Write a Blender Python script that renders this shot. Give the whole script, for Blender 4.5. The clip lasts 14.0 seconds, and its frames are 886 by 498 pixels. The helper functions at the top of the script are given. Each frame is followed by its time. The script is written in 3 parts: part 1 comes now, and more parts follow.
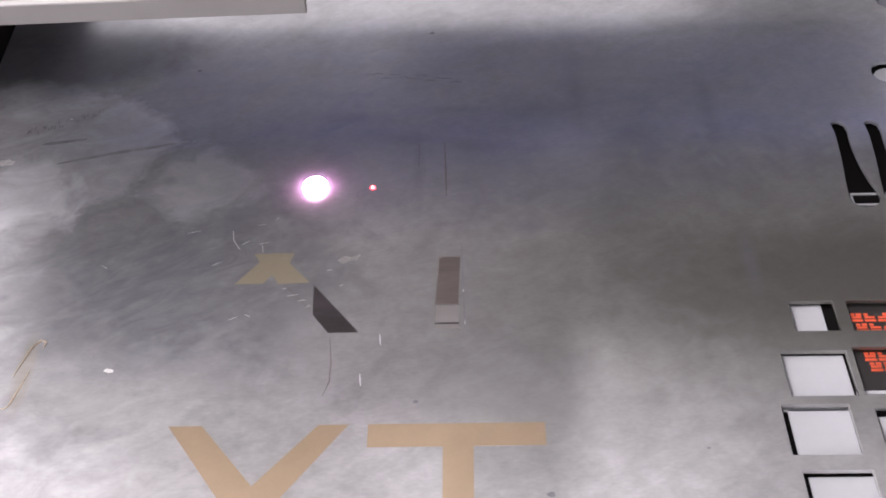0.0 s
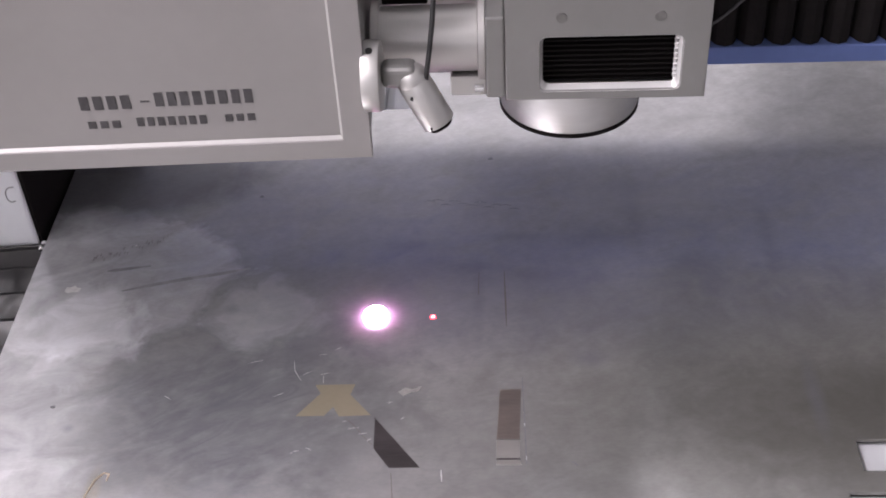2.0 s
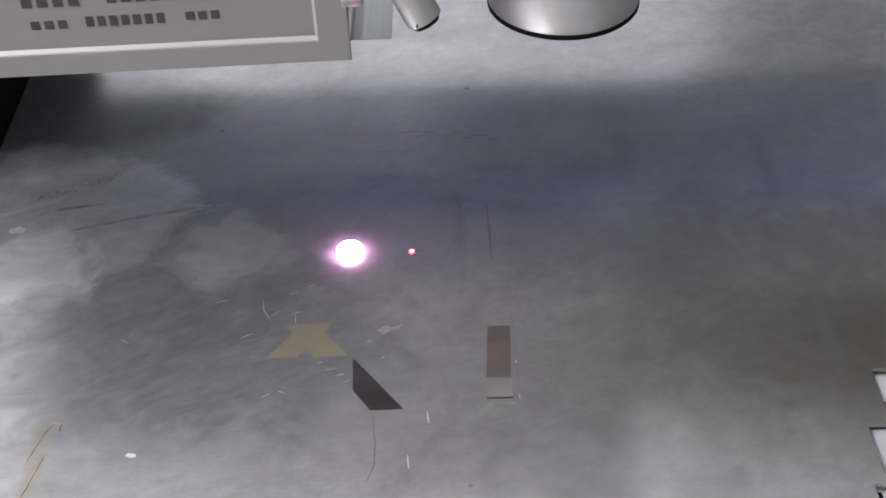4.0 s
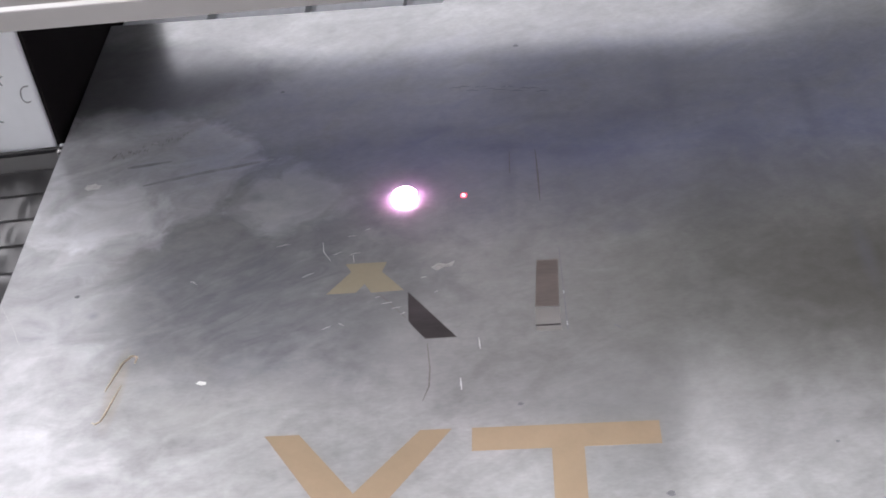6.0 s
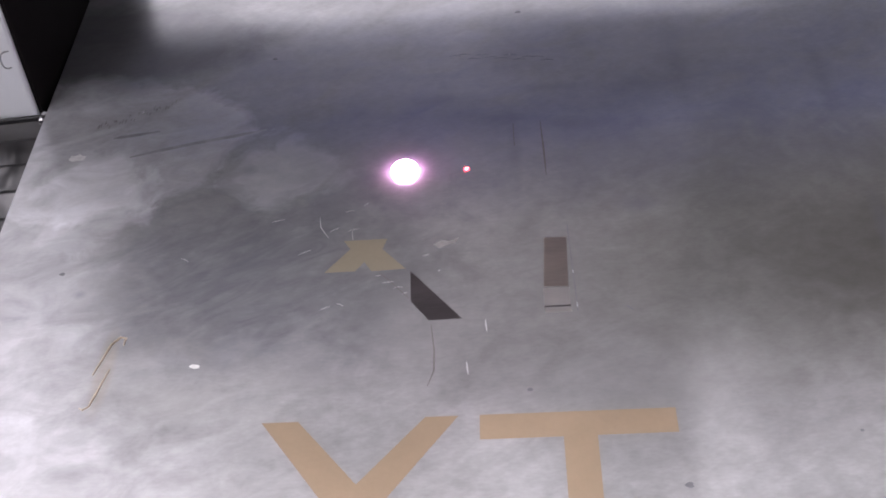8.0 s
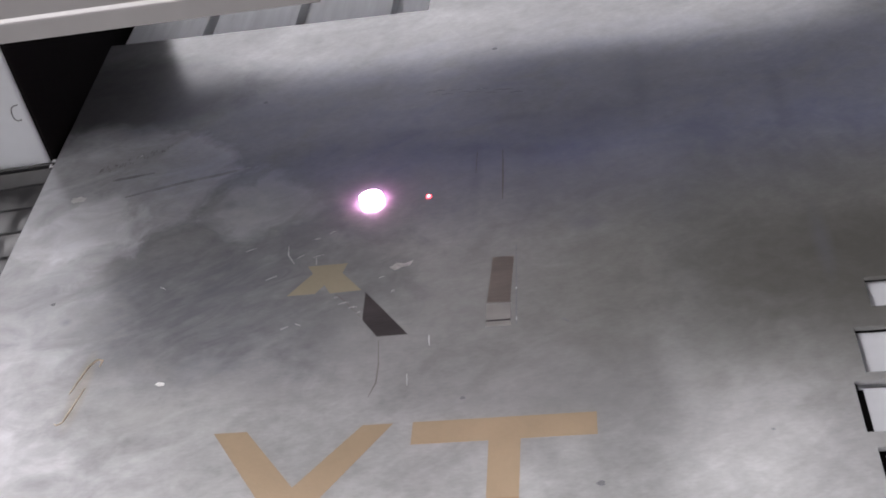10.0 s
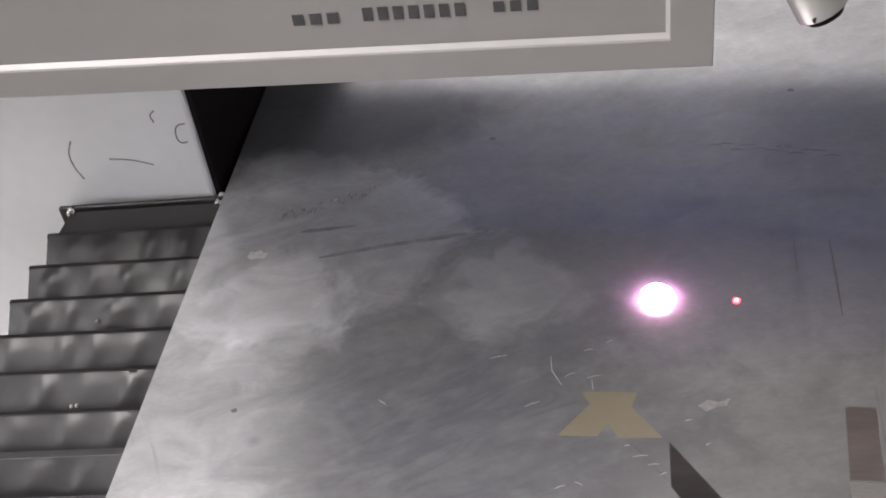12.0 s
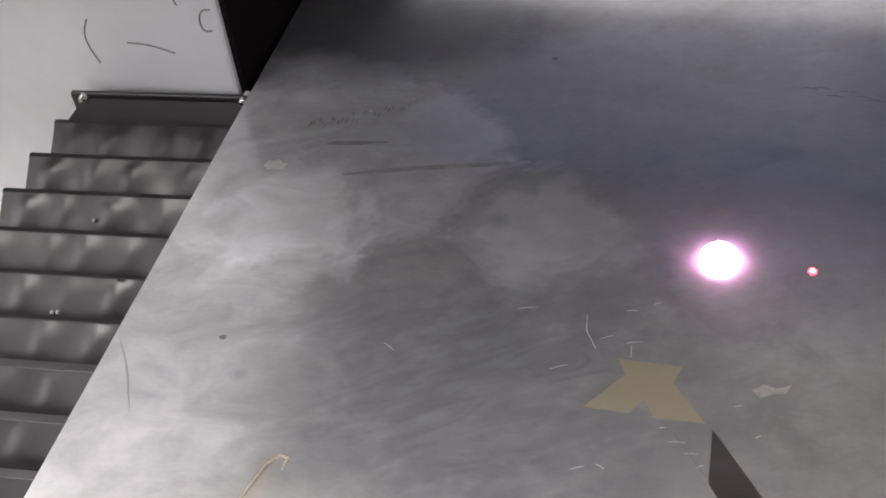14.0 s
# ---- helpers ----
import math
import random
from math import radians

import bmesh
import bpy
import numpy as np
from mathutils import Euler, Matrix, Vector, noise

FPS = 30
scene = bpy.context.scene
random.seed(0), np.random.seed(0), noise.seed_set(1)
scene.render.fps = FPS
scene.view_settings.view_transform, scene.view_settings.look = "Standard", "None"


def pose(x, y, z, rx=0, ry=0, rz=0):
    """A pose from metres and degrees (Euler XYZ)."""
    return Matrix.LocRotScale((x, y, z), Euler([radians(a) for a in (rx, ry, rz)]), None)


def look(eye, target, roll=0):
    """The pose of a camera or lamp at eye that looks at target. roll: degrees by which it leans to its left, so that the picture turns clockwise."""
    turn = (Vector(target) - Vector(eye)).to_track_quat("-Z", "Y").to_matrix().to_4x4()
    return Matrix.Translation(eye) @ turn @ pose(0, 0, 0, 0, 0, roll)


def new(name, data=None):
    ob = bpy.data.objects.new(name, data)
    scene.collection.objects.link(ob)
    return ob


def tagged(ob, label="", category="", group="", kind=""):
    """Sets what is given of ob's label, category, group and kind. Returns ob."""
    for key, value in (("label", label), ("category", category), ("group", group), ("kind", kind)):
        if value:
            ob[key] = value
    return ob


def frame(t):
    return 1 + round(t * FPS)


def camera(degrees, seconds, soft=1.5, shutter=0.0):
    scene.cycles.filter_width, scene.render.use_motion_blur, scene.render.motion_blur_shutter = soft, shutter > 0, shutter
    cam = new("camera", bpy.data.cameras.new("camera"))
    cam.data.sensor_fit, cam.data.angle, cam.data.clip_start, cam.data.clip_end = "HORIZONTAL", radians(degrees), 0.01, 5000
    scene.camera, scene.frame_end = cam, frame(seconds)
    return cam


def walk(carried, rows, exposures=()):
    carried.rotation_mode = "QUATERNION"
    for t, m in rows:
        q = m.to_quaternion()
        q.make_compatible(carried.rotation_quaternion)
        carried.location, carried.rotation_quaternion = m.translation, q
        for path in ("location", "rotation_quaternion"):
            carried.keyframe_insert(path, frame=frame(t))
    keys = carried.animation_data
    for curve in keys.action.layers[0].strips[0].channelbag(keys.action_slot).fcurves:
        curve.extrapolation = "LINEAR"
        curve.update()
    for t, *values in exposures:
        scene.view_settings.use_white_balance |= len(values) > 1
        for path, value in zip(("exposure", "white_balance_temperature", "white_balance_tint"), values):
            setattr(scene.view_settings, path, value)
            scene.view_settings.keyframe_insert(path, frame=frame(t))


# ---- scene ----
# ---------------------------------------------------------------- camera
cam = camera(40.06, 14.0, soft=1.8)
PATH = [
    (0, (0.0678, -0.5052, 0.6616), (0.0531, 0.0656, 0.1013), -1.89),
    (0.5, (0.0573, -0.5000, 0.6679), (0.0216, 0.0781, 0.1161), -2.50),
    (1, (0.0514, -0.4902, 0.6999), (-0.0077, 0.1116, 0.1762), -2.97),
    (1.5, (0.0494, -0.4905, 0.6987), (-0.0110, 0.1119, 0.1758), -2.68),
    (2, (0.0564, -0.4850, 0.6877), (0.0127, 0.1250, 0.1720), -3.45),
    (2.5, (0.0454, -0.4723, 0.6649), (0.0174, 0.1509, 0.1640), -0.90),
    (3, (0.0419, -0.4674, 0.6552), (0.0424, 0.1577, 0.1559), 1.57),
    (3.5, (0.0377, -0.4619, 0.6243), (0.0380, 0.1426, 0.1003), -0.04),
    (3.7, (0.0271, -0.4505, 0.6126), (0.0273, 0.1519, 0.0861), -1.25),
    (5.8, (0.0785, -0.5216, 0.6088), (0.0045, 0.0764, 0.0825), -8.06),
    (6, (0.0450, -0.5174, 0.6018), (-0.0136, 0.0859, 0.0798), -6.64),
    (6.5, (0.0161, -0.4949, 0.5885), (-0.0258, 0.0950, 0.0497), -5.85),
    (7, (0.0226, -0.4896, 0.5852), (-0.0189, 0.0971, 0.0430), -5.96),
    (7.5, (0.0275, -0.4882, 0.5826), (-0.0137, 0.0979, 0.0397), -5.73),
    (8, (0.0258, -0.4828, 0.5842), (-0.0206, 0.1053, 0.0438), -5.74),
    (8.2, (0.0216, -0.4804, 0.5860), (-0.0268, 0.1106, 0.0490), -5.45),
    (10.3, (0.1560, -0.5335, 0.5864), (0.0159, 0.0736, 0.0845), -13.45),
    (10.5, (0.1353, -0.5074, 0.5735), (-0.0235, 0.0928, 0.0690), -13.38),
    (11, (0.0303, -0.3782, 0.5605), (-0.0934, 0.2156, 0.0389), -9.74),
    (11.5, (-0.0217, -0.3267, 0.5404), (-0.1209, 0.2644, 0.0106), -8.67),
    (12, (-0.0475, -0.2971, 0.5278), (-0.1937, 0.2868, 0.0008), -9.20),
    (12.5, (-0.0579, -0.2504, 0.4790), (-0.2544, 0.3006, -0.0667), -8.04),
    (13, (-0.0434, -0.2195, 0.4646), (-0.2365, 0.3196, -0.0940), -8.04),
    (13.5, (-0.0447, -0.2225, 0.4616), (-0.2361, 0.3150, -0.0991), -7.32),
    (14, (-0.0386, -0.2216, 0.4626), (-0.2347, 0.3184, -0.0941), -7.53),
]
walk(cam, [(t, look(eye, target, roll)) for t, eye, target, roll in PATH],
     exposures=[(0.0, -0.03, 6800, 23), (2.5, -0.02, 6800, 24), (3.0, -0.38, 6600, 16), (3.7, -0.33, 6600, 16), (5.8, 0.02, 6600, 16), (6.4, -0.03, 6600, 20), (8.2, -0.14, 6600, 24),
                (10.3, -0.36, 6800, 17), (11.0, -0.34, 7000, 20), (12.5, -0.12, 7000, 15), (14.0, -0.22, 7000, 16)])

# ---------------------------------------------------------------- world and large lights
world = bpy.data.worlds.new("workshop_world")
scene.world = world
world.use_nodes = True
world.node_tree.nodes["Background"].inputs[0].default_value = (0.8, 0.9, 1.0, 1)
world.node_tree.nodes["Background"].inputs[1].default_value = 0.3


def area_lamp(name, eye, target, sx, sy, power, color):
    data = bpy.data.lights.new(name, "AREA")
    data.shape, data.size, data.size_y, data.energy, data.color = "RECTANGLE", sx, sy, power, color
    ob = new(name, data)
    ob.matrix_world = look(eye, target)
    return ob


# added key light from above left; its fixture is out of view
area_lamp("added_ceiling_light", (-1.5, -0.7, 2.86), (-1.5, -0.7, 0), 0.9, 2.6, 105, (0.95, 0.97, 1.0))
# fill light added at the left front to brighten the column and bellows
area_lamp("added_left_fill", (-2.9, -1.6, 1.5), (0, 0.2, 0.2), 1.8, 1.5, 40, (0.93, 0.97, 1.0))


# ---------------------------------------------------------------- materials
def mat(name, color, rough=0.5, metal=0.0, vary=0.12, scale=20.0, bump=0.0, bump_scale=200.0, stretch=(1, 1, 1),
        rough_vary=0.1, second=None, coat=0.0, island=0.0):
    """A surface with colour variation at two scales, uneven gloss and fine relief."""
    m = bpy.data.materials.new(name)
    m.use_nodes = True
    nt = m.node_tree
    n, l = nt.nodes, nt.links
    b = n["Principled BSDF"]
    b.inputs["Metallic"].default_value = metal
    b.inputs["Coat Weight"].default_value = coat
    co = n.new("ShaderNodeTexCoord")
    mp = n.new("ShaderNodeMapping")
    mp.inputs["Scale"].default_value = stretch
    l.new(co.outputs["Object"], mp.inputs["Vector"])
    big = n.new("ShaderNodeTexNoise")
    big.inputs["Scale"].default_value, big.inputs["Detail"].default_value = scale, 5
    fine = n.new("ShaderNodeTexNoise")
    fine.inputs["Scale"].default_value, fine.inputs["Detail"].default_value = scale * 9, 3
    for x in (big, fine):
        l.new(mp.outputs[0], x.inputs["Vector"])
    add = n.new("ShaderNodeMath")
    add.operation = "MULTIPLY_ADD"
    add.inputs[1].default_value = 0.35
    l.new(fine.outputs["Fac"], add.inputs[0])
    l.new(big.outputs["Fac"], add.inputs[2])
    ramp = n.new("ShaderNodeValToRGB")
    dark = second or tuple(c * (1 - 2.2 * vary) for c in color)
    ramp.color_ramp.elements[0].position, ramp.color_ramp.elements[0].color = 0.45, (*dark, 1)
    ramp.color_ramp.elements[1].position, ramp.color_ramp.elements[1].color = 0.9, (*(min(c * (1 + vary), 0.95) for c in color), 1)
    l.new(add.outputs[0], ramp.inputs[0])
    l.new(ramp.outputs[0], b.inputs["Base Color"])
    rr = n.new("ShaderNodeMapRange")
    rr.inputs["To Min"].default_value, rr.inputs["To Max"].default_value = max(rough - rough_vary, 0.03), rough + rough_vary
    l.new(big.outputs["Fac"], rr.inputs["Value"])
    l.new(rr.outputs[0], b.inputs["Roughness"])
    if bump:
        t = n.new("ShaderNodeTexNoise")
        t.inputs["Scale"].default_value, t.inputs["Detail"].default_value = bump_scale, 4
        l.new(mp.outputs[0], t.inputs["Vector"])
        bp = n.new("ShaderNodeBump")
        bp.inputs["Strength"].default_value, bp.inputs["Distance"].default_value = bump, 0.001
        l.new(t.outputs["Fac"], bp.inputs["Height"])
        l.new(bp.outputs[0], b.inputs["Normal"])
    return m


def dull(m, level):
    m.node_tree.nodes["Principled BSDF"].inputs["Specular IOR Level"].default_value = level
    return m


def glow(name, color, strength):
    m = bpy.data.materials.new(name)
    m.use_nodes = True
    b = m.node_tree.nodes["Principled BSDF"]
    b.inputs["Base Color"].default_value = (*color, 1)
    b.inputs["Emission Color"].default_value = (*color, 1)
    b.inputs["Emission Strength"].default_value = strength
    return m


def plate_material():
    """Worn sheet steel: smeared oil films, rubbed light patches, brushed grain, uneven gloss, painted-in reflections.
    """
    m = bpy.data.materials.new("worn_sheet_steel")
    m.use_nodes = True
    nt = m.node_tree
    n, l = nt.nodes, nt.links
    b = n["Principled BSDF"]
    co = n.new("ShaderNodeTexCoord")

    def tex(scale, stretch, detail, rough=0.55, distortion=0.0, turn=0.0):
        mp = n.new("ShaderNodeMapping")
        mp.inputs["Location"].default_value = (0.0, 0.0, 0.0173)
        mp.vector_type = "TEXTURE"
        mp.inputs["Scale"].default_value = tuple(1 / v for v in stretch)
        mp.inputs["Rotation"].default_value = (0.0, 0.0, turn)
        l.new(co.outputs["Object"], mp.inputs["Vector"])
        t = n.new("ShaderNodeTexNoise")
        t.inputs["Scale"].default_value, t.inputs["Detail"].default_value = scale, detail
        t.inputs["Roughness"].default_value, t.inputs["Distortion"].default_value = rough, distortion
        l.new(mp.outputs[0], t.inputs["Vector"])
        return t.outputs["Fac"]

    def mix(mode, fac, a, c):
        x = n.new("ShaderNodeMix")
        x.data_type, x.blend_type = "RGBA", mode
        x.inputs["Factor"].default_value = fac
        l.new(a, x.inputs["A"])
        l.new(c, x.inputs["B"])
        return x.outputs["Result"]

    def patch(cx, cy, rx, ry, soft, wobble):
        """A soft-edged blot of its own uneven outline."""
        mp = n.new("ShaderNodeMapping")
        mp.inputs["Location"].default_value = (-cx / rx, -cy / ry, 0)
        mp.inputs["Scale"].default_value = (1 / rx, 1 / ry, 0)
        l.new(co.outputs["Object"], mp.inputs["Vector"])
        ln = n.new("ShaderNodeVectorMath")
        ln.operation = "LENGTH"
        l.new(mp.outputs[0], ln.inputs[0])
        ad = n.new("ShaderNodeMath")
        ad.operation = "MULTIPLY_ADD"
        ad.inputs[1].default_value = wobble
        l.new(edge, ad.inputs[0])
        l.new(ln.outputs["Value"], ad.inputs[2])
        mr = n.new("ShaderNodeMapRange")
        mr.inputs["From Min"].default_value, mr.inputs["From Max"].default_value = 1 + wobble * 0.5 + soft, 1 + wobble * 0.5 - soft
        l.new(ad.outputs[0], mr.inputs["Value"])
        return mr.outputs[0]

    def lay(fac, a, color):
        x = n.new("ShaderNodeMix")
        x.data_type = "RGBA"
        l.new(fac, x.inputs["Factor"])
        l.new(a, x.inputs["A"])
        x.inputs["B"].default_value = (*color, 1)
        return x.outputs["Result"]

    def scaled(fac, k):
        x = n.new("ShaderNodeMath")
        x.operation = "MULTIPLY"
        l.new(fac, x.inputs[0])
        x.inputs[1].default_value = k
        return x.outputs[0]

    def line(fac, slope, base):
        x = n.new("ShaderNodeMath")
        x.operation = "MULTIPLY_ADD"
        l.new(fac, x.inputs[0])
        x.inputs[1].default_value, x.inputs[2].default_value = slope, base
        return x.outputs[0]

    def times(f, g):
        x = n.new("ShaderNodeMath")
        x.operation = "MULTIPLY"
        l.new(f, x.inputs[0])
        l.new(g, x.inputs[1])
        return x.outputs[0]

    def plus(f, g, k):
        x = n.new("ShaderNodeMath")
        x.operation = "MULTIPLY_ADD"
        l.new(f, x.inputs[0])
        x.inputs[1].default_value = k
        l.new(g, x.inputs[2])
        return x.outputs[0]

    edge = tex(24.0, (1, 1, 1), 5, 0.6, 0.6)
    clouds = tex(6.0, (1, 1.2, 1), 4, 0.5, 0.5)
    smear = tex(24.0, (0.8, 1.3, 1), 5, 0.58, 0.9, 0.30)
    wipe = tex(40.0, (0.50, 1.5, 1), 5, 0.6, 1.8, 0.50)
    mottle = tex(95.0, (1, 1, 1), 4, 0.6)
    grain = tex(420.0, (0.5, 1.2, 1), 2, 0.5)
    col = line(clouds, 0.36, 0.455)
    col = mix("MULTIPLY", 1.0, col, line(smear, 0.84, 0.58))
    col = mix("MULTIPLY", 1.0, col, line(wipe, 0.26, 0.87))
    col = mix("MULTIPLY", 1.0, col, line(mottle, 0.34, 0.83))
    col = mix("MULTIPLY", 1.0, col, line(grain, 0.22, 0.89))
    # bluish heat tint with blotches, partly the beam's reflection painted in; grey oily area
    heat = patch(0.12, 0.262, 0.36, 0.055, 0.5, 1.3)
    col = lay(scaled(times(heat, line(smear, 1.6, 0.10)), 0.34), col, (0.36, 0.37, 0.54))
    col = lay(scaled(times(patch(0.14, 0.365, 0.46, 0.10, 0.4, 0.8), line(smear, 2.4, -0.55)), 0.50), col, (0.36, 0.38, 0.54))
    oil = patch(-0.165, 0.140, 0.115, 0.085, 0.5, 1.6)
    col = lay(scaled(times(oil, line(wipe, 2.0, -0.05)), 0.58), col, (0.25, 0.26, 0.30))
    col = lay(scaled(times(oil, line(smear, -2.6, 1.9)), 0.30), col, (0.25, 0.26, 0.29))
    # dark olive on the right: the black bellows' reflection painted into the colour
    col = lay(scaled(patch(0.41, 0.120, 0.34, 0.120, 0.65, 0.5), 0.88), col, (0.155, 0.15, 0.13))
    # dark upper left: reflection of the column's black side plate, laid in as colour
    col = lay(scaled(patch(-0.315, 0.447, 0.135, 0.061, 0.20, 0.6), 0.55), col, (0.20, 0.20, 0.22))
    # pale back strip: painted reflection of the brightness behind the beam, crisp front edge
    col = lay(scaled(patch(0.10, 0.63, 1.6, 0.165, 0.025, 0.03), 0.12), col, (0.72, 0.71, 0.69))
    # rubbed blots; the last two also paint in bright reflections at the left
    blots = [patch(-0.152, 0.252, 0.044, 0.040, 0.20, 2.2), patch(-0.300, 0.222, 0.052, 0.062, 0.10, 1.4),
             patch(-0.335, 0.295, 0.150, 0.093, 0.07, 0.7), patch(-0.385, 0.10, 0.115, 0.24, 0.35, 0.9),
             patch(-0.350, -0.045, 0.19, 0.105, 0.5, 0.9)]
    film_sheen = [times(k, line(smear, 1.5, 0.20)) for k in blots]
    for k, w in zip(film_sheen, (0.30, 0.22, 0.05, 0.36, 0.28)):
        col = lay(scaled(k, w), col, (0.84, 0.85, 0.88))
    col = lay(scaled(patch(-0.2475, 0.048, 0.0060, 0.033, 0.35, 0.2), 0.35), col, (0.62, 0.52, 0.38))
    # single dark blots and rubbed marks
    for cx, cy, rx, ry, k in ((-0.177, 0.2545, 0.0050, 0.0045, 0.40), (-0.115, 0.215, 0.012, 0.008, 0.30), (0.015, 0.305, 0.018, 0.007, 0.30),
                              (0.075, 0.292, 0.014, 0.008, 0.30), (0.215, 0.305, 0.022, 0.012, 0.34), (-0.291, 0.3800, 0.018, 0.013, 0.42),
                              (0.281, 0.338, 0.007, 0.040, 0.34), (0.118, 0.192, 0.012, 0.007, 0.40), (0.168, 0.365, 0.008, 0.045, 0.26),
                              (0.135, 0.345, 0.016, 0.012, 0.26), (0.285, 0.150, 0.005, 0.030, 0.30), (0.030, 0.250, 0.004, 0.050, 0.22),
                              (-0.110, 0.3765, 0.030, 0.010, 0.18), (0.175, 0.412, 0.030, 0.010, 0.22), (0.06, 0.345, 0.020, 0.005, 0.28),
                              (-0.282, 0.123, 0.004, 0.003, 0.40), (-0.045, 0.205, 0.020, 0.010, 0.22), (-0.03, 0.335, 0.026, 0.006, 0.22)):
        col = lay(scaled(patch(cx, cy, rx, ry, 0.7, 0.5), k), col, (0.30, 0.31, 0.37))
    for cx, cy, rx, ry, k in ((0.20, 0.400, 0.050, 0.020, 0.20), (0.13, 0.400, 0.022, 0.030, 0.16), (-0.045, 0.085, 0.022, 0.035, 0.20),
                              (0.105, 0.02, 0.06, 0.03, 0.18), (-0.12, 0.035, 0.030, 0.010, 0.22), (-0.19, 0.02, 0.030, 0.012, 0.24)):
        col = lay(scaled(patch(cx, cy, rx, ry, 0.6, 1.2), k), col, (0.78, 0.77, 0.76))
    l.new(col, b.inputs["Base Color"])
    rough = plus(wipe, line(smear, 0.06, 0.145), 0.03)
    metal = line(smear, 0.10, 0.585)
    for k, gain, loss in zip(film_sheen, (0.008, 0.008, 0.016, 0.008, 0.008), (-0.08, -0.08, -0.20, -0.20, -0.22)):
        rough = plus(k, rough, gain)
        metal = plus(k, metal, loss)
    l.new(metal, b.inputs["Metallic"])
    l.new(rough, b.inputs["Roughness"])
    return m


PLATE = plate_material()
ALU = mat("brushed_aluminium", (0.70, 0.695, 0.69), 0.40, 0.9, 0.05, 30, 0.05, 500, (0.1, 1, 1), 0.05)
ALU_MATT = mat("satin_anodised_aluminium", (0.27, 0.266, 0.26), 0.45, 0.6, 0.03, 18, 0.05, 900, rough_vary=0.05)
ALU_TABLE = mat("extruded_aluminium", (0.84, 0.85, 0.86), 0.45, 0.15, 0.06, 25, 0.05, 300, (4, 0.2, 1))
PANEL_PAINT = mat("silver_grey_paint", (0.28, 0.267, 0.262), 0.42, 0.15, 0.03, 12, 0.06, 900, rough_vary=0.06)
PANEL_PALE = mat("pale_grey_paint", (0.42, 0.41, 0.40), 0.4, 0.1, 0.03, 12)
WHITE = mat("white_powder_coat", (0.88, 0.895, 0.92), 0.4, 0.0, 0.03, 9, 0.08, 700, rough_vary=0.08)
BLACK = dull(mat("black_paint", (0.010, 0.008, 0.008), 0.8, 0.0, 0.1, 20, 0.05, 500), 0.12)
BLACK_DEEP = dull(mat("black_anodised_fins", (0.006, 0.005, 0.005), 0.7, 0.0, 0.1, 30), 0.1)
RUBBER = mat("black_rubber", (0.022, 0.022, 0.023), 0.55, 0.0, 0.15, 40, 0.1, 400)
VINYL = mat("black_vinyl_cloth", (0.026, 0.025, 0.027), 0.30, 0.0, 0.12, 25, 0.05, 400, rough_vary=0.05)
CLOTH = dull(mat("black_woven_cover", (0.016, 0.014, 0.014), 0.8, 0.0, 0.12, 25, 0.18, 260), 0.1)
SEAM_DARK = mat("black_seam_tape", (0.012, 0.011, 0.012), 0.5, 0.0, 0.12, 40, 0.15, 300)
SEAM = mat("grey_seam_tape", (0.060, 0.060, 0.063), 0.45, 0.0, 0.12, 40, 0.15, 300)
BEAM_BODY = mat("pale_blue_grey_enamel", (0.50, 0.53, 0.68), 0.4, 0.0, 0.06, 15, 0.05, 500)
BLUE = mat("blue_enamel", (0.13, 0.19, 0.43), 0.38, 0.0, 0.06, 15, 0.05, 500)
TAN = mat("heat_tinted_etching", (0.66, 0.50, 0.34), 0.22, 0.60, 0.035, 30, 0.10, 600, (1, 1, 1), 0.02)
TAN_PALE = mat("pale_etching", (0.56, 0.49, 0.36), 0.22, 0.60, 0.04, 30, 0.10, 600, (1, 1, 1), 0.02)
TAN_DARK = mat("brown_hatched_etching", (0.36, 0.24, 0.13), 0.5, 0.6, 0.25, 90, 0.2, 700, (0.2, 1, 1))
ETCH_DARK = mat("dark_etching", (0.075, 0.066, 0.068), 0.42, 0.5, 0.12, 60, 0.15, 600, (0.2, 1, 1))
ETCH_GREY = mat("brown_grey_etching", (0.21, 0.175, 0.16), 0.42, 0.5, 0.12, 60, 0.15, 600, (0.2, 1, 1))
ETCH_LIGHT = mat("fresh_light_etching", (0.50, 0.48, 0.46), 0.45, 0.8, 0.06, 60, 0.15, 600, (0.2, 1, 1))
GOUGE_SOFT = mat("faint_scratch", (0.38, 0.35, 0.34), 0.22, 0.6, 0.1, 60)
SCUFF = mat("soft_scuff", (0.52, 0.52, 0.54), 0.22, 0.50, 0.12, 90)
HATCH = mat("faint_print", (0.50, 0.495, 0.50), 0.24, 0.5, 0.15, 200)
BRIGHT = mat("bare_bright_scratch", (0.42, 0.42, 0.42), 0.36, 0.5, 0.05, 300)
SMEAR = mat("pale_smear", (0.47, 0.46, 0.44), 0.42, 0.45, 0.15, 300)
CHIP = mat("white_chip", (0.64, 0.64, 0.62), 0.45, 0.1, 0.1, 200)
RUST = mat("rusty_stain", (0.62, 0.52, 0.40), 0.4, 0.8, 0.15, 90)
GOUGE = mat("dark_scratch", (0.30, 0.30, 0.32), 0.25, 0.5, 0.1, 60)
CARD = mat("white_card", (0.50, 0.51, 0.53), 0.6, 0.0, 0.03, 15, 0.05, 400)
CARD_BLACK = mat("black_coated_card", (0.03, 0.027, 0.026), 0.5, 0.0, 0.1, 20)
ORANGE = mat("orange_red_print", (0.80, 0.12, 0.05), 0.55, 0.0, 0.1, 60)
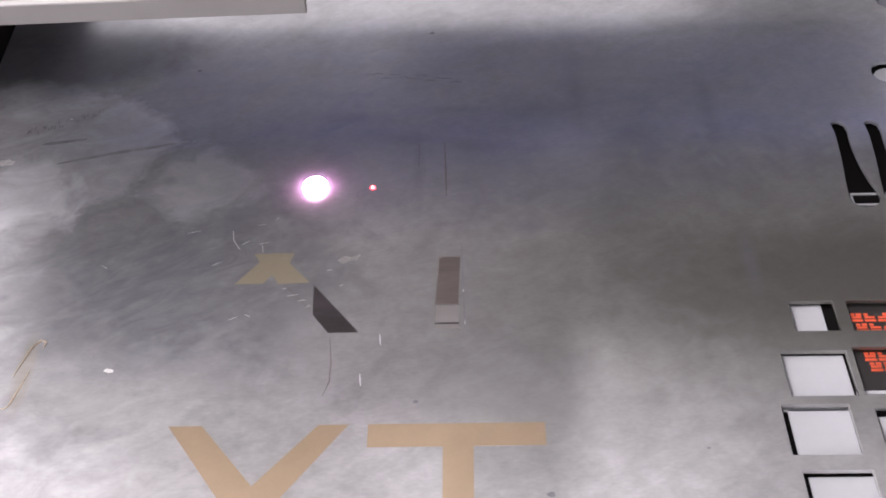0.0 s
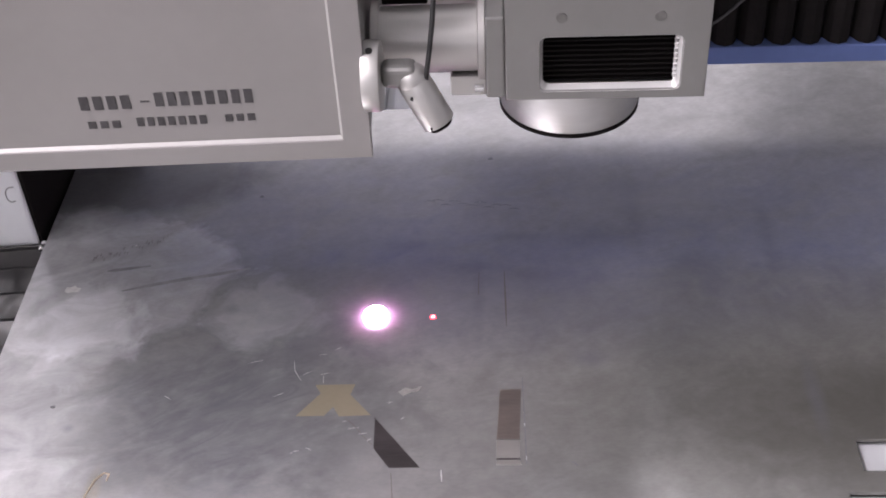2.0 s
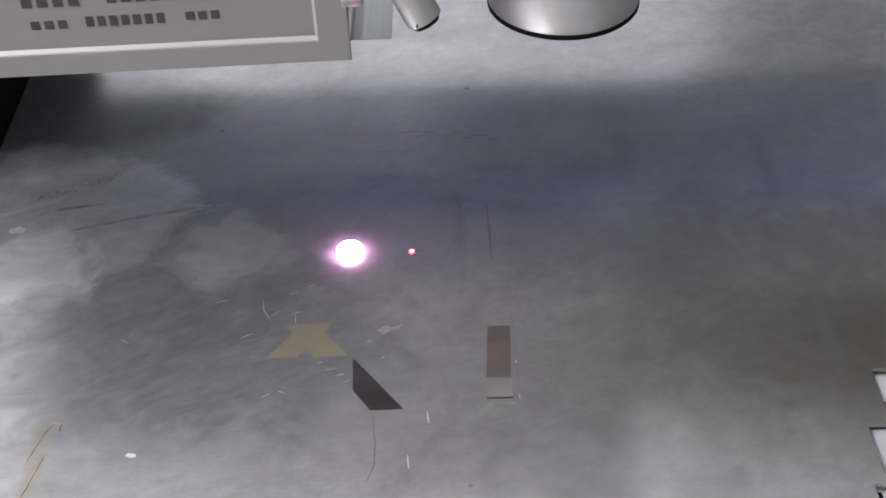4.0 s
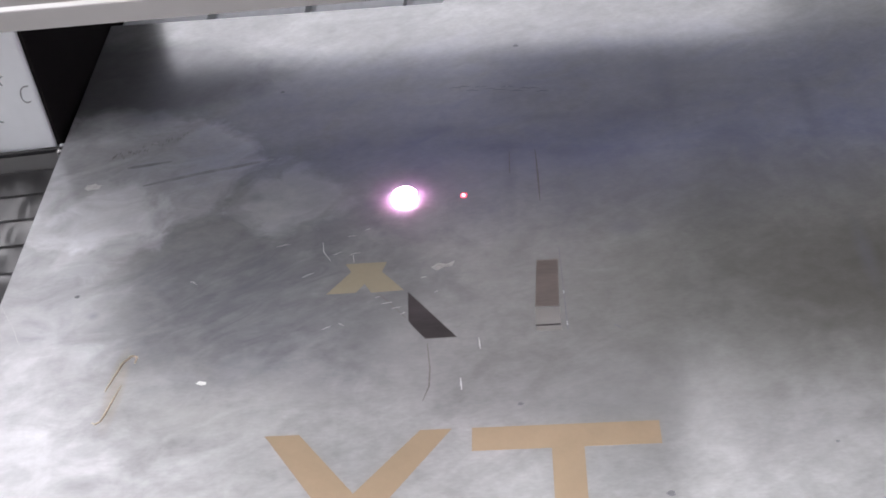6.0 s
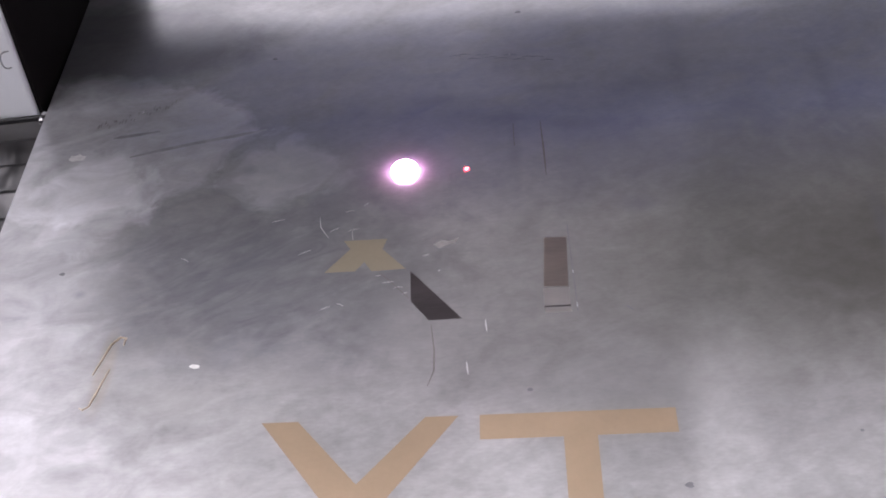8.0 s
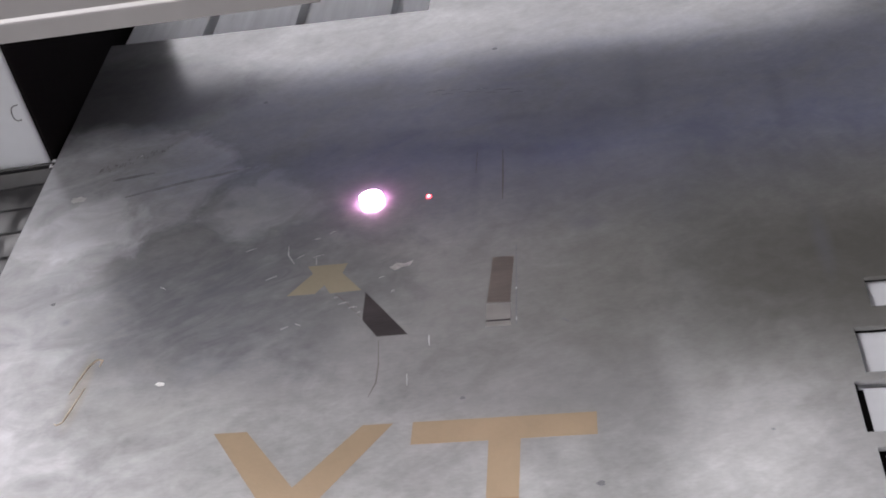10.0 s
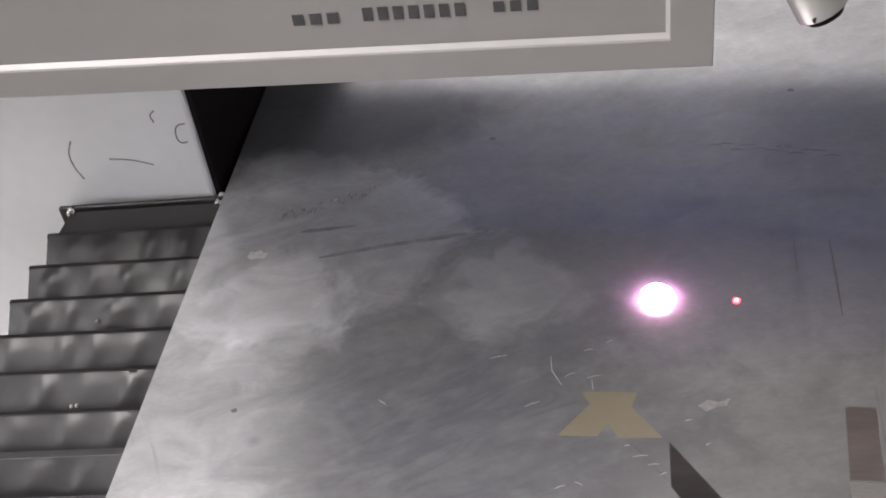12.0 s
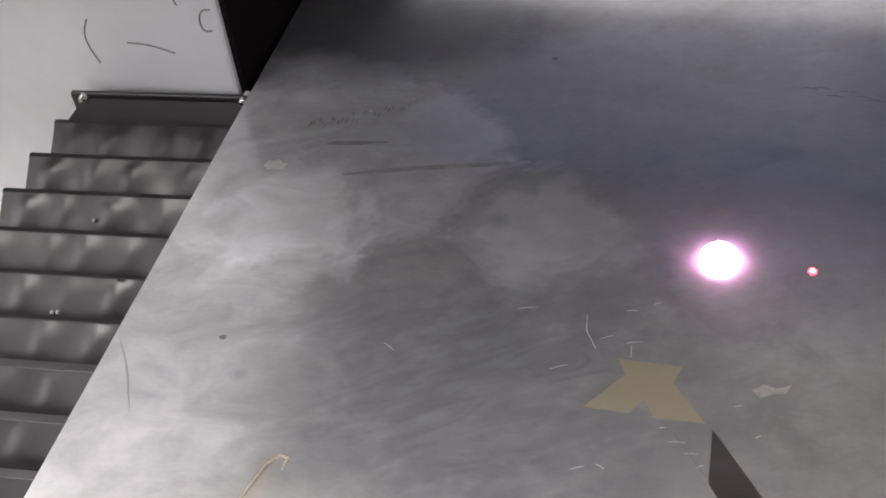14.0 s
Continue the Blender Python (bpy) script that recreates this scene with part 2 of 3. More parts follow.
CHAMFER = mat("machined_bright_edge", (0.86, 0.855, 0.85), 0.38, 0.45, 0.02, 40)
TUBE = mat("satin_tube_aluminium", (0.58, 0.57, 0.555), 0.42, 0.75, 0.03, 18, 0.05, 500, (0.2, 1, 1), 0.04)
SCREW = mat("dull_screw_steel", (0.24, 0.235, 0.23), 0.4, 0.7, 0.1, 200)
CHROME = mat("bright_steel", (0.75, 0.75, 0.75), 0.2, 1.0, 0.04, 40)
INK = mat("dark_grey_ink", (0.055, 0.052, 0.055), 0.55, 0.0, 0.15, 200)
PENCIL = mat("pencil_scribble", (0.28, 0.28, 0.29), 0.6, 0.0, 0.2, 300)
FLOOR = mat("grey_workshop_floor", (0.30, 0.28, 0.25), 0.4, 0.0, 0.12, 3, 0.1, 60)
TAPE_BLACK = mat("black_floor_tape", (0.04, 0.038, 0.036), 0.5, 0.0, 0.12, 12)
TAPE = mat("yellow_floor_tape", (0.72, 0.55, 0.12), 0.5, 0.0, 0.08, 12)
WALL = mat("pale_wall_paint", (0.62, 0.63, 0.64), 0.7, 0.0, 0.05, 2, 0.1, 80)
CEIL = mat("white_ceiling_paint", (0.75, 0.76, 0.77), 0.8, 0.0, 0.04, 2, 0.1, 80)
GLASS = mat("lens_glass", (0.02, 0.02, 0.03), 0.05, 0.0, 0.05, 20)
TUBE_GLOW = glow("lamp_diffuser", (0.95, 0.97, 1.0), 6.0)
PANE_GLOW = glow("added_wall_glow", (0.95, 0.97, 1.0), 0.40)
ROOF_GLOW = glow("added_roof_glow", (0.96, 0.98, 1.0), 0.35)
SPARK = glow("laser_plasma", (1.0, 0.50, 0.84), 60.0)
RED_DOT = glow("red_pointer_spot", (1.0, 0.07, 0.10), 7.0)
RED_CORE = glow("red_pointer_core", (1.0, 0.7, 0.7), 8.0)


# ---------------------------------------------------------------- mesh helpers
def part(name, bm, material, parent=None, label="", smooth=False):
    me = bpy.data.meshes.new(name)
    bm.normal_update()
    bm.to_mesh(me)
    bm.free()
    me.materials.append(material)
    if smooth:
        for p in me.polygons:
            p.use_smooth = True
        me.set_sharp_from_angle(angle=radians(38))
    ob = new(name, me)
    if parent:
        ob.parent = parent
    return tagged(ob, label)


def thing(name, label, category, group="", kind="", at=None):
    ob = new(name)
    ob.empty_display_size = 0.02
    if at is not None:
        ob.matrix_world = at
    return tagged(ob, label, category, group, kind)


def box(x0, x1, y0, y1, z0, z1, bevel=0.0, seg=2, bm=None):
    bm = bm or bmesh.new()
    r = bmesh.ops.create_cube(bm, size=1.0)
    vs = r["verts"]
    bmesh.ops.scale(bm, vec=(x1 - x0, y1 - y0, z1 - z0), verts=vs)
    bmesh.ops.translate(bm, vec=((x0 + x1) / 2, (y0 + y1) / 2, (z0 + z1) / 2), verts=vs)
    if bevel:
        es = list({e for v in vs for e in v.link_edges})
        bmesh.ops.bevel(bm, geom=es, offset=bevel, segments=seg, affect="EDGES", profile=0.5)
    return bm


def rod(p, q, r0, r1=None, seg=32, bevel=0.0, bm=None, caps=True):
    """A round bar from p to q."""
    bm = bm or bmesh.new()
    p, q = Vector(p), Vector(q)
    r1 = r0 if r1 is None else r1
    m = Matrix.Translation((p + q) / 2) @ (q - p).to_track_quat("Z", "Y").to_matrix().to_4x4()
    r = bmesh.ops.create_cone(bm, cap_ends=caps, segments=seg, radius1=r0, radius2=r1, depth=(q - p).length, matrix=m)
    if bevel:
        es = [e for e in {e for v in r["verts"] for e in v.link_edges}
              if any(len(f.verts) > 4 for f in e.link_faces)]
        bmesh.ops.bevel(bm, geom=es, offset=bevel, segments=2, affect="EDGES", profile=0.5)
    return bm


def ring(center, axis, r_in, r_out, h, seg=48, bevel=0.0006):
    """A flat ring with its middle at center."""
    bm = bmesh.new()
    rot = Vector(axis).to_track_quat("Z", "Y").to_matrix().to_4x4()
    m = Matrix.Translation(center) @ rot
    b = bevel
    prof = [(r_in, -h / 2), (r_out - b, -h / 2), (r_out, -h / 2 + b), (r_out, h / 2 - b), (r_out - b, h / 2), (r_in, h / 2)]
    loops = []
    for k in range(seg):
        a = 2 * math.pi * k / seg
        loops.append([bm.verts.new(m @ Vector((r * math.cos(a), r * math.sin(a), z))) for r, z in prof])
    for k in range(seg):
        a, c = loops[k], loops[(k + 1) % seg]
        for i in range(len(prof)):
            j = (i + 1) % len(prof)
            bm.faces.new((a[i], c[i], c[j], a[j]))
    return bm


def slab(points, z0, z1, bevel=0.0):
    """An upright prism over a flat outline."""
    bm = bmesh.new()
    lo = [bm.verts.new((x, y, z0)) for x, y in points]
    f = bm.faces.new(lo)
    r = bmesh.ops.extrude_face_region(bm, geom=[f])
    top = [v for v in r["geom"] if isinstance(v, bmesh.types.BMVert)]
    bmesh.ops.translate(bm, vec=(0, 0, z1 - z0), verts=top)
    bmesh.ops.recalc_face_normals(bm, faces=bm.faces)
    return bm


def pierced(outer, holes, z0, z1, edge=0.0):
    """A sheet with openings cut right through it."""
    cu = bpy.data.curves.new("outline", "CURVE")
    cu.dimensions, cu.fill_mode = "2D", "BOTH"
    cu.extrude, cu.bevel_depth, cu.bevel_resolution = (z1 - z0) / 2 - edge, edge, 1
    for pts in [outer] + holes:
        sp = cu.splines.new("POLY")
        sp.points.add(len(pts) - 1)
        for p, (x, y) in zip(sp.points, pts):
            p.co = (x, y, 0, 1)
        sp.use_cyclic_u = True
    tmp = new("outline", cu)
    dg = bpy.context.evaluated_depsgraph_get()
    me = bpy.data.meshes.new_from_object(tmp.evaluated_get(dg))
    bm = bmesh.new()
    bm.from_mesh(me)
    bmesh.ops.remove_doubles(bm, verts=bm.verts, dist=1e-6)
    bmesh.ops.translate(bm, vec=(0, 0, (z0 + z1) / 2), verts=bm.verts)
    bpy.data.objects.remove(tmp)
    bpy.data.curves.remove(cu)
    bpy.data.meshes.remove(me)
    return bm


def rounded(x0, x1, y0, y1, r, n=6):
    out = []
    for cx, cy, a0 in ((x1 - r, y1 - r, 0), (x0 + r, y1 - r, 90), (x0 + r, y0 + r, 180), (x1 - r, y0 + r, 270)):
        for k in range(n + 1):
            a = radians(a0 + 90 * k / n)
            out.append((cx + r * math.cos(a), cy + r * math.sin(a)))
    return out


def circle(cx, cy, r, n=32):
    return [(cx + r * math.cos(2 * math.pi * k / n), cy + r * math.sin(2 * math.pi * k / n)) for k in range(n)]


def upright(bm, y):
    """Turns a flat piece drawn in x and z into the plane of constant y, facing -y."""
    bmesh.ops.transform(bm, matrix=Matrix(((1, 0, 0, 0), (0, 0, -1, y), (0, 1, 0, 0), (0, 0, 0, 1))), verts=bm.verts)
    bmesh.ops.recalc_face_normals(bm, faces=bm.faces)
    return bm


def wire(name, pts, r, material, parent=None, label=""):
    """A cable or stroke along smooth points, as a mesh."""
    cu = bpy.data.curves.new(name, "CURVE")
    cu.dimensions, cu.bevel_depth, cu.bevel_resolution = "3D", r, 2
    sp = cu.splines.new("BEZIER")
    sp.bezier_points.add(len(pts) - 1)
    for p, c in zip(sp.bezier_points, pts):
        p.co, p.handle_left_type, p.handle_right_type = c, "AUTO", "AUTO"
    sp.resolution_u = 6
    tmp = new("stroke", cu)
    me = bpy.data.meshes.new_from_object(tmp.evaluated_get(bpy.context.evaluated_depsgraph_get()))
    bpy.data.objects.remove(tmp)
    bpy.data.curves.remove(cu)
    bm = bmesh.new()
    bm.from_mesh(me)
    bpy.data.meshes.remove(me)
    return part(name, bm, material, parent, label, smooth=True)


# ---------------------------------------------------------------- the room
def structure(name, bm, material, label, category):
    return tagged(part(name, bm, material), label, category, kind="structure")


FZ = -0.86
structure("floor", box(-3.2, 3.6, -2.6, 3.6, FZ - 0.1, FZ), FLOOR, "grey painted concrete workshop floor", "floor")
# ceiling and walls are out of view, added for bounce and reflections
structure("ceiling", box(-3.2, 3.6, -2.6, 3.6, 2.94, 3.04), CEIL, "plain white painted workshop ceiling", "ceiling")
structure("wall_west", box(-3.3, -3.2, -2.6, 3.6, FZ, 2.94), WALL, "pale grey painted workshop wall", "wall")
structure("wall_east", box(3.6, 3.7, -2.6, 3.6, FZ, 2.94), WALL, "pale grey painted workshop wall", "wall")
structure("wall_south", box(-3.3, 3.7, -2.7, -2.6, FZ, 2.94), WALL, "pale grey painted workshop wall", "wall")
structure("wall_north", box(-3.3, 3.7, 3.6, 3.7, FZ, 2.94), WALL, "pale grey painted workshop wall", "wall")
tape = thing("floor_tape", "yellow and black hazard tape stuck on the floor", "floor tape", kind="structure")
for k in range(-14, 11):
    y = 0.99 + 0.17 * k
    pts = [(-1.305, y - 0.03), (-1.245, y - 0.115), (-1.245, y + 0.055), (-1.305, y + 0.14)]
    part("stripe", slab(pts, FZ, FZ + 0.004), TAPE if k % 2 == 0 else TAPE_BLACK, tape)


# ---------------------------------------------------------------- marking machine: base, table, tray
def build_base():
    t = thing("machine_base", "white painted steel machine base under the table", "machine base")
    part("cabinet", box(-0.52, 0.78, -0.30, 1.05, FZ, -0.16, 0.006), WHITE, t)
    part("side_beam", box(-0.49, -0.372, -0.30, 0.349, -0.16, -0.045, 0.004), BLACK, t, "black side rail under the folding cover")


def build_table():
    """Extruded table top with slots that run away from the front."""
    t = thing("slotted_table", "bright aluminium table top with long clamping slots", "worktable")
    part("bed", box(-0.355, 0.27, -0.32, 1.0, -0.16, -0.022, 0.001), ALU_TABLE, t)
    xs = [-0.465 + 0.1 * k for k in range(9)]
    w = 0.0055
    edges = [-0.355] + [v for x in xs if -0.35 < x < 0.27 for v in (x - w, x + w)] + [0.27]
    for a, c in zip(edges[::2], edges[1::2]):
        part("table_rail", box(a, c, -0.32, 1.0, -0.022, -0.004, 0.0008), ALU_TABLE, t)


def build_tray():
    t = thing("support_tray", "black painted sheet metal tray under the cut openings", "tray")
    part("tray_floor", box(0.272, 0.70, -0.34, 0.78, -0.16, -0.0085), BLACK_DEEP, t)
    for a in (box(0.272, 0.277, -0.34, 0.78, -0.0085, -0.004), box(0.695, 0.70, -0.34, 0.78, -0.0085, -0.004)):
        part("tray_edge", a, BLACK, t)


SQUARES = [(0.3050, 0.3380, 0.0788, 0.1086), (0.2898, 0.3370, 0.0194, 0.0606), (0.2810, 0.3278, -0.0296, 0.0128),
           (0.2845, 0.3310, -0.0840, -0.0415), (0.3470, 0.3920, 0.0787, 0.1086), (0.3407, 0.3890, 0.0205, 0.0635),
           (0.3436, 0.3890, -0.0300, 0.0088), (0.3440, 0.3900, -0.0840, -0.0420)]
DISCS = [(0.460, 0.543, 0.0135), (0.467, 0.625, 0.0135), (0.4985, 0.622, 0.0135), (0.482, 0.503, 0.0135), (0.452, 0.388, 0.0165)]


def tongue(dx):
    left = [(0.3825, 0.3165), (0.3835, 0.300), (0.3815, 0.270), (0.3782, 0.240), (0.3768, 0.222)]
    foot = [(0.3790, 0.2135), (0.3850, 0.2092), (0.3930, 0.2097), (0.3990, 0.2135), (0.4025, 0.2215)]
    right = [(0.3990, 0.240), (0.3955, 0.262), (0.3940, 0.285), (0.3955, 0.308), (0.3950, 0.3155), (0.3905, 0.3195), (0.3860, 0.3192)]
    return [(x + dx, y) for x, y in left + foot + right]


def build_plate():
    t = thing("work_plate", "worn grey sheet steel plate with oil smears and laser marks", "metal plate")
    outer = [(-0.3475, -0.33), (0.66, -0.33), (0.66, 0.76), (-0.030, 0.76), (-0.030, 0.5500), (-0.3665, 0.5480)]
    holes = [rounded(x0, x1, y0, y1, 0.0006, 1) for x0, x1, y0, y1 in SQUARES]
    holes += [circle(*d) for d in DISCS] + [tongue(0.0), tongue(0.0283), tongue(0.0566)]
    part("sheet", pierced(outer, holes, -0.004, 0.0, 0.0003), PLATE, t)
    z0, z1 = -0.0002, 0.00012

    def mark(name, pts, material, label, dz=0.0):
        part(name, slab(pts, z0, z1 + dz), material, t, label)

    def stroke(name, pts, w, material, label, dz=0.0):
        """A thin flat line of even width along points."""
        lo, hi = [], []
        for k, (x, y) in enumerate(pts):
            (ax, ay), (cx, cy) = pts[max(k - 1, 0)], pts[min(k + 1, len(pts) - 1)]
            d = math.hypot(cx - ax, cy - ay)
            nx, ny = -(cy - ay) / d * w, (cx - ax) / d * w
            taper = 0.4 if k in (0, len(pts) - 1) else 1.0
            lo.append((x + nx * taper, y + ny * taper))
            hi.append((x - nx * taper, y - ny * taper))
        mark(name, lo + hi[::-1], material, label, dz)

    mark("letter_x", [(-0.1363, 0), (-0.1133, 0), (-0.0739, -0.0493), (-0.0337, 0), (-0.0131, 0), (-0.0590, -0.065), (-0.0906, -0.065)],
         TAN, "tan heat-tinted upper half of a letter")
    mark("letter_x_foot", [(-0.0906, -0.065), (-0.0590, -0.065), (-0.040, -0.092), (-0.064, -0.092), (-0.075, -0.078), (-0.087, -0.092), (-0.111, -0.092)],
         TAN_DARK, "brown hatched lower half of a letter")
    mark("letter_t", [(0, 0), (0.12, 0), (0.12, -0.019), (0.0713, -0.019), (0.0710, -0.065), (0.0507, -0.065), (0.0507, -0.0192), (0, -0.0192)],
         TAN, "tan heat-tinted letter")
    mark("letter_t_foot", [(0.0507, -0.065), (0.0710, -0.065), (0.0705, -0.095), (0.0500, -0.095)], TAN_DARK, "brown hatched foot of the letter")
    mark("star_mark", [(-0.0963, 0.1663), (-0.0648, 0.1666), (-0.0679, 0.1558), (-0.0505, 0.1345), (-0.0746, 0.1334), (-0.0801, 0.1433),
                       (-0.0861, 0.1341), (-0.108, 0.1338), (-0.0911, 0.1572)], TAN_PALE, "pale tan half-marked letter")
    mark("slanted_mark", [(-0.047, 0.1317), (-0.0459, 0.1016), (-0.0332, 0.0831), (-0.0109, 0.0836)], ETCH_DARK, "dark slanted laser mark")
    mark("bar_mark", [(0.0449, 0.1102), (0.0618, 0.1097), (0.0636, 0.160), (0.0475, 0.160)], ETCH_GREY, "brown grey laser-marked bar")
    mark("bar_foot", [(0.0447, 0.0920), (0.0622, 0.0920), (0.0624, 0.1088), (0.0447, 0.1092)], ETCH_LIGHT, "light fresh foot of the bar")
    mark("bar_line", [(0.0449, 0.0903), (0.0622, 0.0906), (0.0622, 0.0922), (0.0449, 0.0919)], ETCH_DARK, "thin dark line")
    mark("bar_edge_line", [(0.0662, 0.086), (0.0672, 0.086), (0.0652, 0.173), (0.0645, 0.173)], GOUGE, "thin dark line")
    mark("bar_end", [(0.0447, 0.0855), (0.0631, 0.0857), (0.0622, 0.0903), (0.0449, 0.0903)], ETCH_LIGHT, "pale tan end of the bar")
    # scratches, specks and smudges of the sheet
    stroke("scratch", [(-0.2955, 0.3045), (-0.290, 0.3056), (-0.276, 0.3080), (-0.258, 0.3110)], 0.0019, SCUFF, "dark rubbed scratch")
    stroke("scratch", [(-0.2765, 0.2785), (-0.2540, 0.2850), (-0.2315, 0.2910), (-0.1896, 0.3005), (-0.1689, 0.3060)], 0.0020, SCUFF, "faint dark scratch")
    rnd = random.Random(5)
    for k in range(26):
        x = -0.312 + 0.0024 * k
        y = 0.3200 + 0.0011 * k + rnd.uniform(-0.004, 0.005)
        d = rnd.uniform(0.0016, 0.0032)
        stroke("hatch_line", [(x, y - d), (x + rnd.uniform(-0.0008, 0.0008), y), (x + 0.0002, y + d)], rnd.uniform(0.0005, 0.0008), HATCH, "faint dark hatch line")
    for x, y, d, e in ((-0.147, 0.192, 0.005, 0.0015), (-0.124, 0.156, 0.004, 0.0020), (-0.094, 0.199, 0.003, 0.0006), (-0.090, 0.178, 0.004, 0.0012),
                       (-0.104, 0.179, 0.003, 0.0018), (-0.211, 0.154, 0.003, -0.0020), (-0.082, 0.206, 0.002, 0.0012)):
        stroke("scratch", [(x - d, y - e), (x, y + 0.0004), (x + d, y + e)], 0.00020, BRIGHT, "thin bright scratch")
    for x, y, d, e in ((-0.0624, 0.1214, 0.0040, 0.0006), (-0.0696, 0.1283, 0.0015, 0.0004), (-0.1044, 0.0988, 0.0030, 0.0014), (-0.0945, 0.1015, 0.0022, -0.0010),
                       (-0.0364, 0.1473, 0.0020, 0.0006), (-0.0264, 0.1309, 0.0012, 0.0008), (-0.055, 0.116, 0.0030, 0.0004), (-0.050, 0.110, 0.0016, 0.0010)):
        stroke("scratch", [(x - d, y - e), (x, y + 0.0003), (x + d, y + e)], 0.00022, BRIGHT, "thin bright scratch")
    stroke("scratch", [(-0.0701, 0.1324), (-0.0627, 0.1246), (-0.0476, 0.1052)], 0.0004, GOUGE_SOFT, "faint dark line")
    # two short bright upright marks
    for x, y in ((0.0051, 0.0760), (-0.0075, 0.0390)):
        stroke("glint", [(x + 0.0006, y - 0.0055), (x, y), (x - 0.0004, y + 0.0055)], 0.0006, BRIGHT, "bright upright mark")
    for k in range(11):
        x, y = -0.022 + 0.0078 * k, 0.3965 - 0.0010 * k + 0.0035 * math.sin(2.4 * k)
        stroke("rub_line", [(x, y), (x + 0.005, y + 0.0012), (x + 0.011, y - 0.0004)], 0.0006, GOUGE, "faint short rub line")
    for x, y, r in ((0.0395, 0.4616, 0.0026), (0.032, 0.019, 0.0018), (0.121, -0.058, 0.0026), (0.227, -0.023, 0.0012), (0.023, -0.070, 0.0015), (-0.299, 0.145, 0.0020), (-0.174, 0.408, 0.0022)):
        mark("speck", [(x + r * math.cos(a) * (1 + 0.3 * math.sin(3 * a + 90 * x)), y + 0.8 * r * math.sin(a)) for a in [0.6283 * k for k in range(10)]], GOUGE, "dark speck")
    mark("speck", [(0.0985, 0.0885), (0.1000, 0.0890), (0.1040, 0.0852), (0.1030, 0.0845)], GOUGE, "dark speck")
    mark("chip", [(-0.327, 0.2790), (-0.3235, 0.2765), (-0.320, 0.2775), (-0.3145, 0.2780), (-0.3130, 0.2830), (-0.317, 0.2835), (-0.319, 0.2862), (-0.3225, 0.2840), (-0.326, 0.2845)], CHIP, "pale chip")
    mark("chip", [(-0.191, 0.0500), (-0.187, 0.0480), (-0.1835, 0.0488), (-0.184, 0.0512), (-0.189, 0.0522)], CHIP, "pale chip")
    mark("smear", [(-0.031, 0.1580), (-0.026, 0.1625), (-0.020, 0.1610), (-0.0135, 0.1640), (-0.0155, 0.1585), (-0.021, 0.1575), (-0.027, 0.1540)], SMEAR, "pale smear")
    stroke("scratch", [(-0.116, 0.193), (-0.1145, 0.182), (-0.108, 0.171)], 0.0003, BRIGHT, "thin bright scratch")
    stroke("scratch", [(-0.091, 0.176), (-0.090, 0.168)], 0.0004, BRIGHT, "thin bright scratch")
    stroke("scratch", [(-0.0315, 0.079), (-0.029, 0.055), (-0.029, 0.038), (-0.033, 0.025)], 0.0006, GOUGE_SOFT, "faint curved line")
    stroke("scratch", [(-0.357, 0.139), (-0.341, 0.116), (-0.328, 0.092)], 0.0004, BRIGHT, "thin bright scratch")
    stroke("line_mark", [(0.0515, 0.298), (0.0525, 0.262), (0.0530, 0.230)], 0.0008, GOUGE_SOFT, "thin brown line")
    stroke("line_mark", [(0.0300, 0.297), (0.0300, 0.268)], 0.0008, GOUGE_SOFT, "thin brown line")
    stroke("rust_stain", [(-0.2545, 0.046), (-0.2475, 0.073), (-0.2425, 0.0795), (-0.2385, 0.0785), (-0.2390, 0.0720)], 0.0008, RUST, "rusty brown hooked stain", 0.0003)
    stroke("rust_stain", [(-0.2570, 0.018), (-0.2545, 0.0165), (-0.2510, 0.019), (-0.2485, 0.030), (-0.2440, 0.051)], 0.0006, RUST, "rusty brown hooked stain", 0.0003)
    return t


build_base()
build_table()
build_tray()
build_plate()


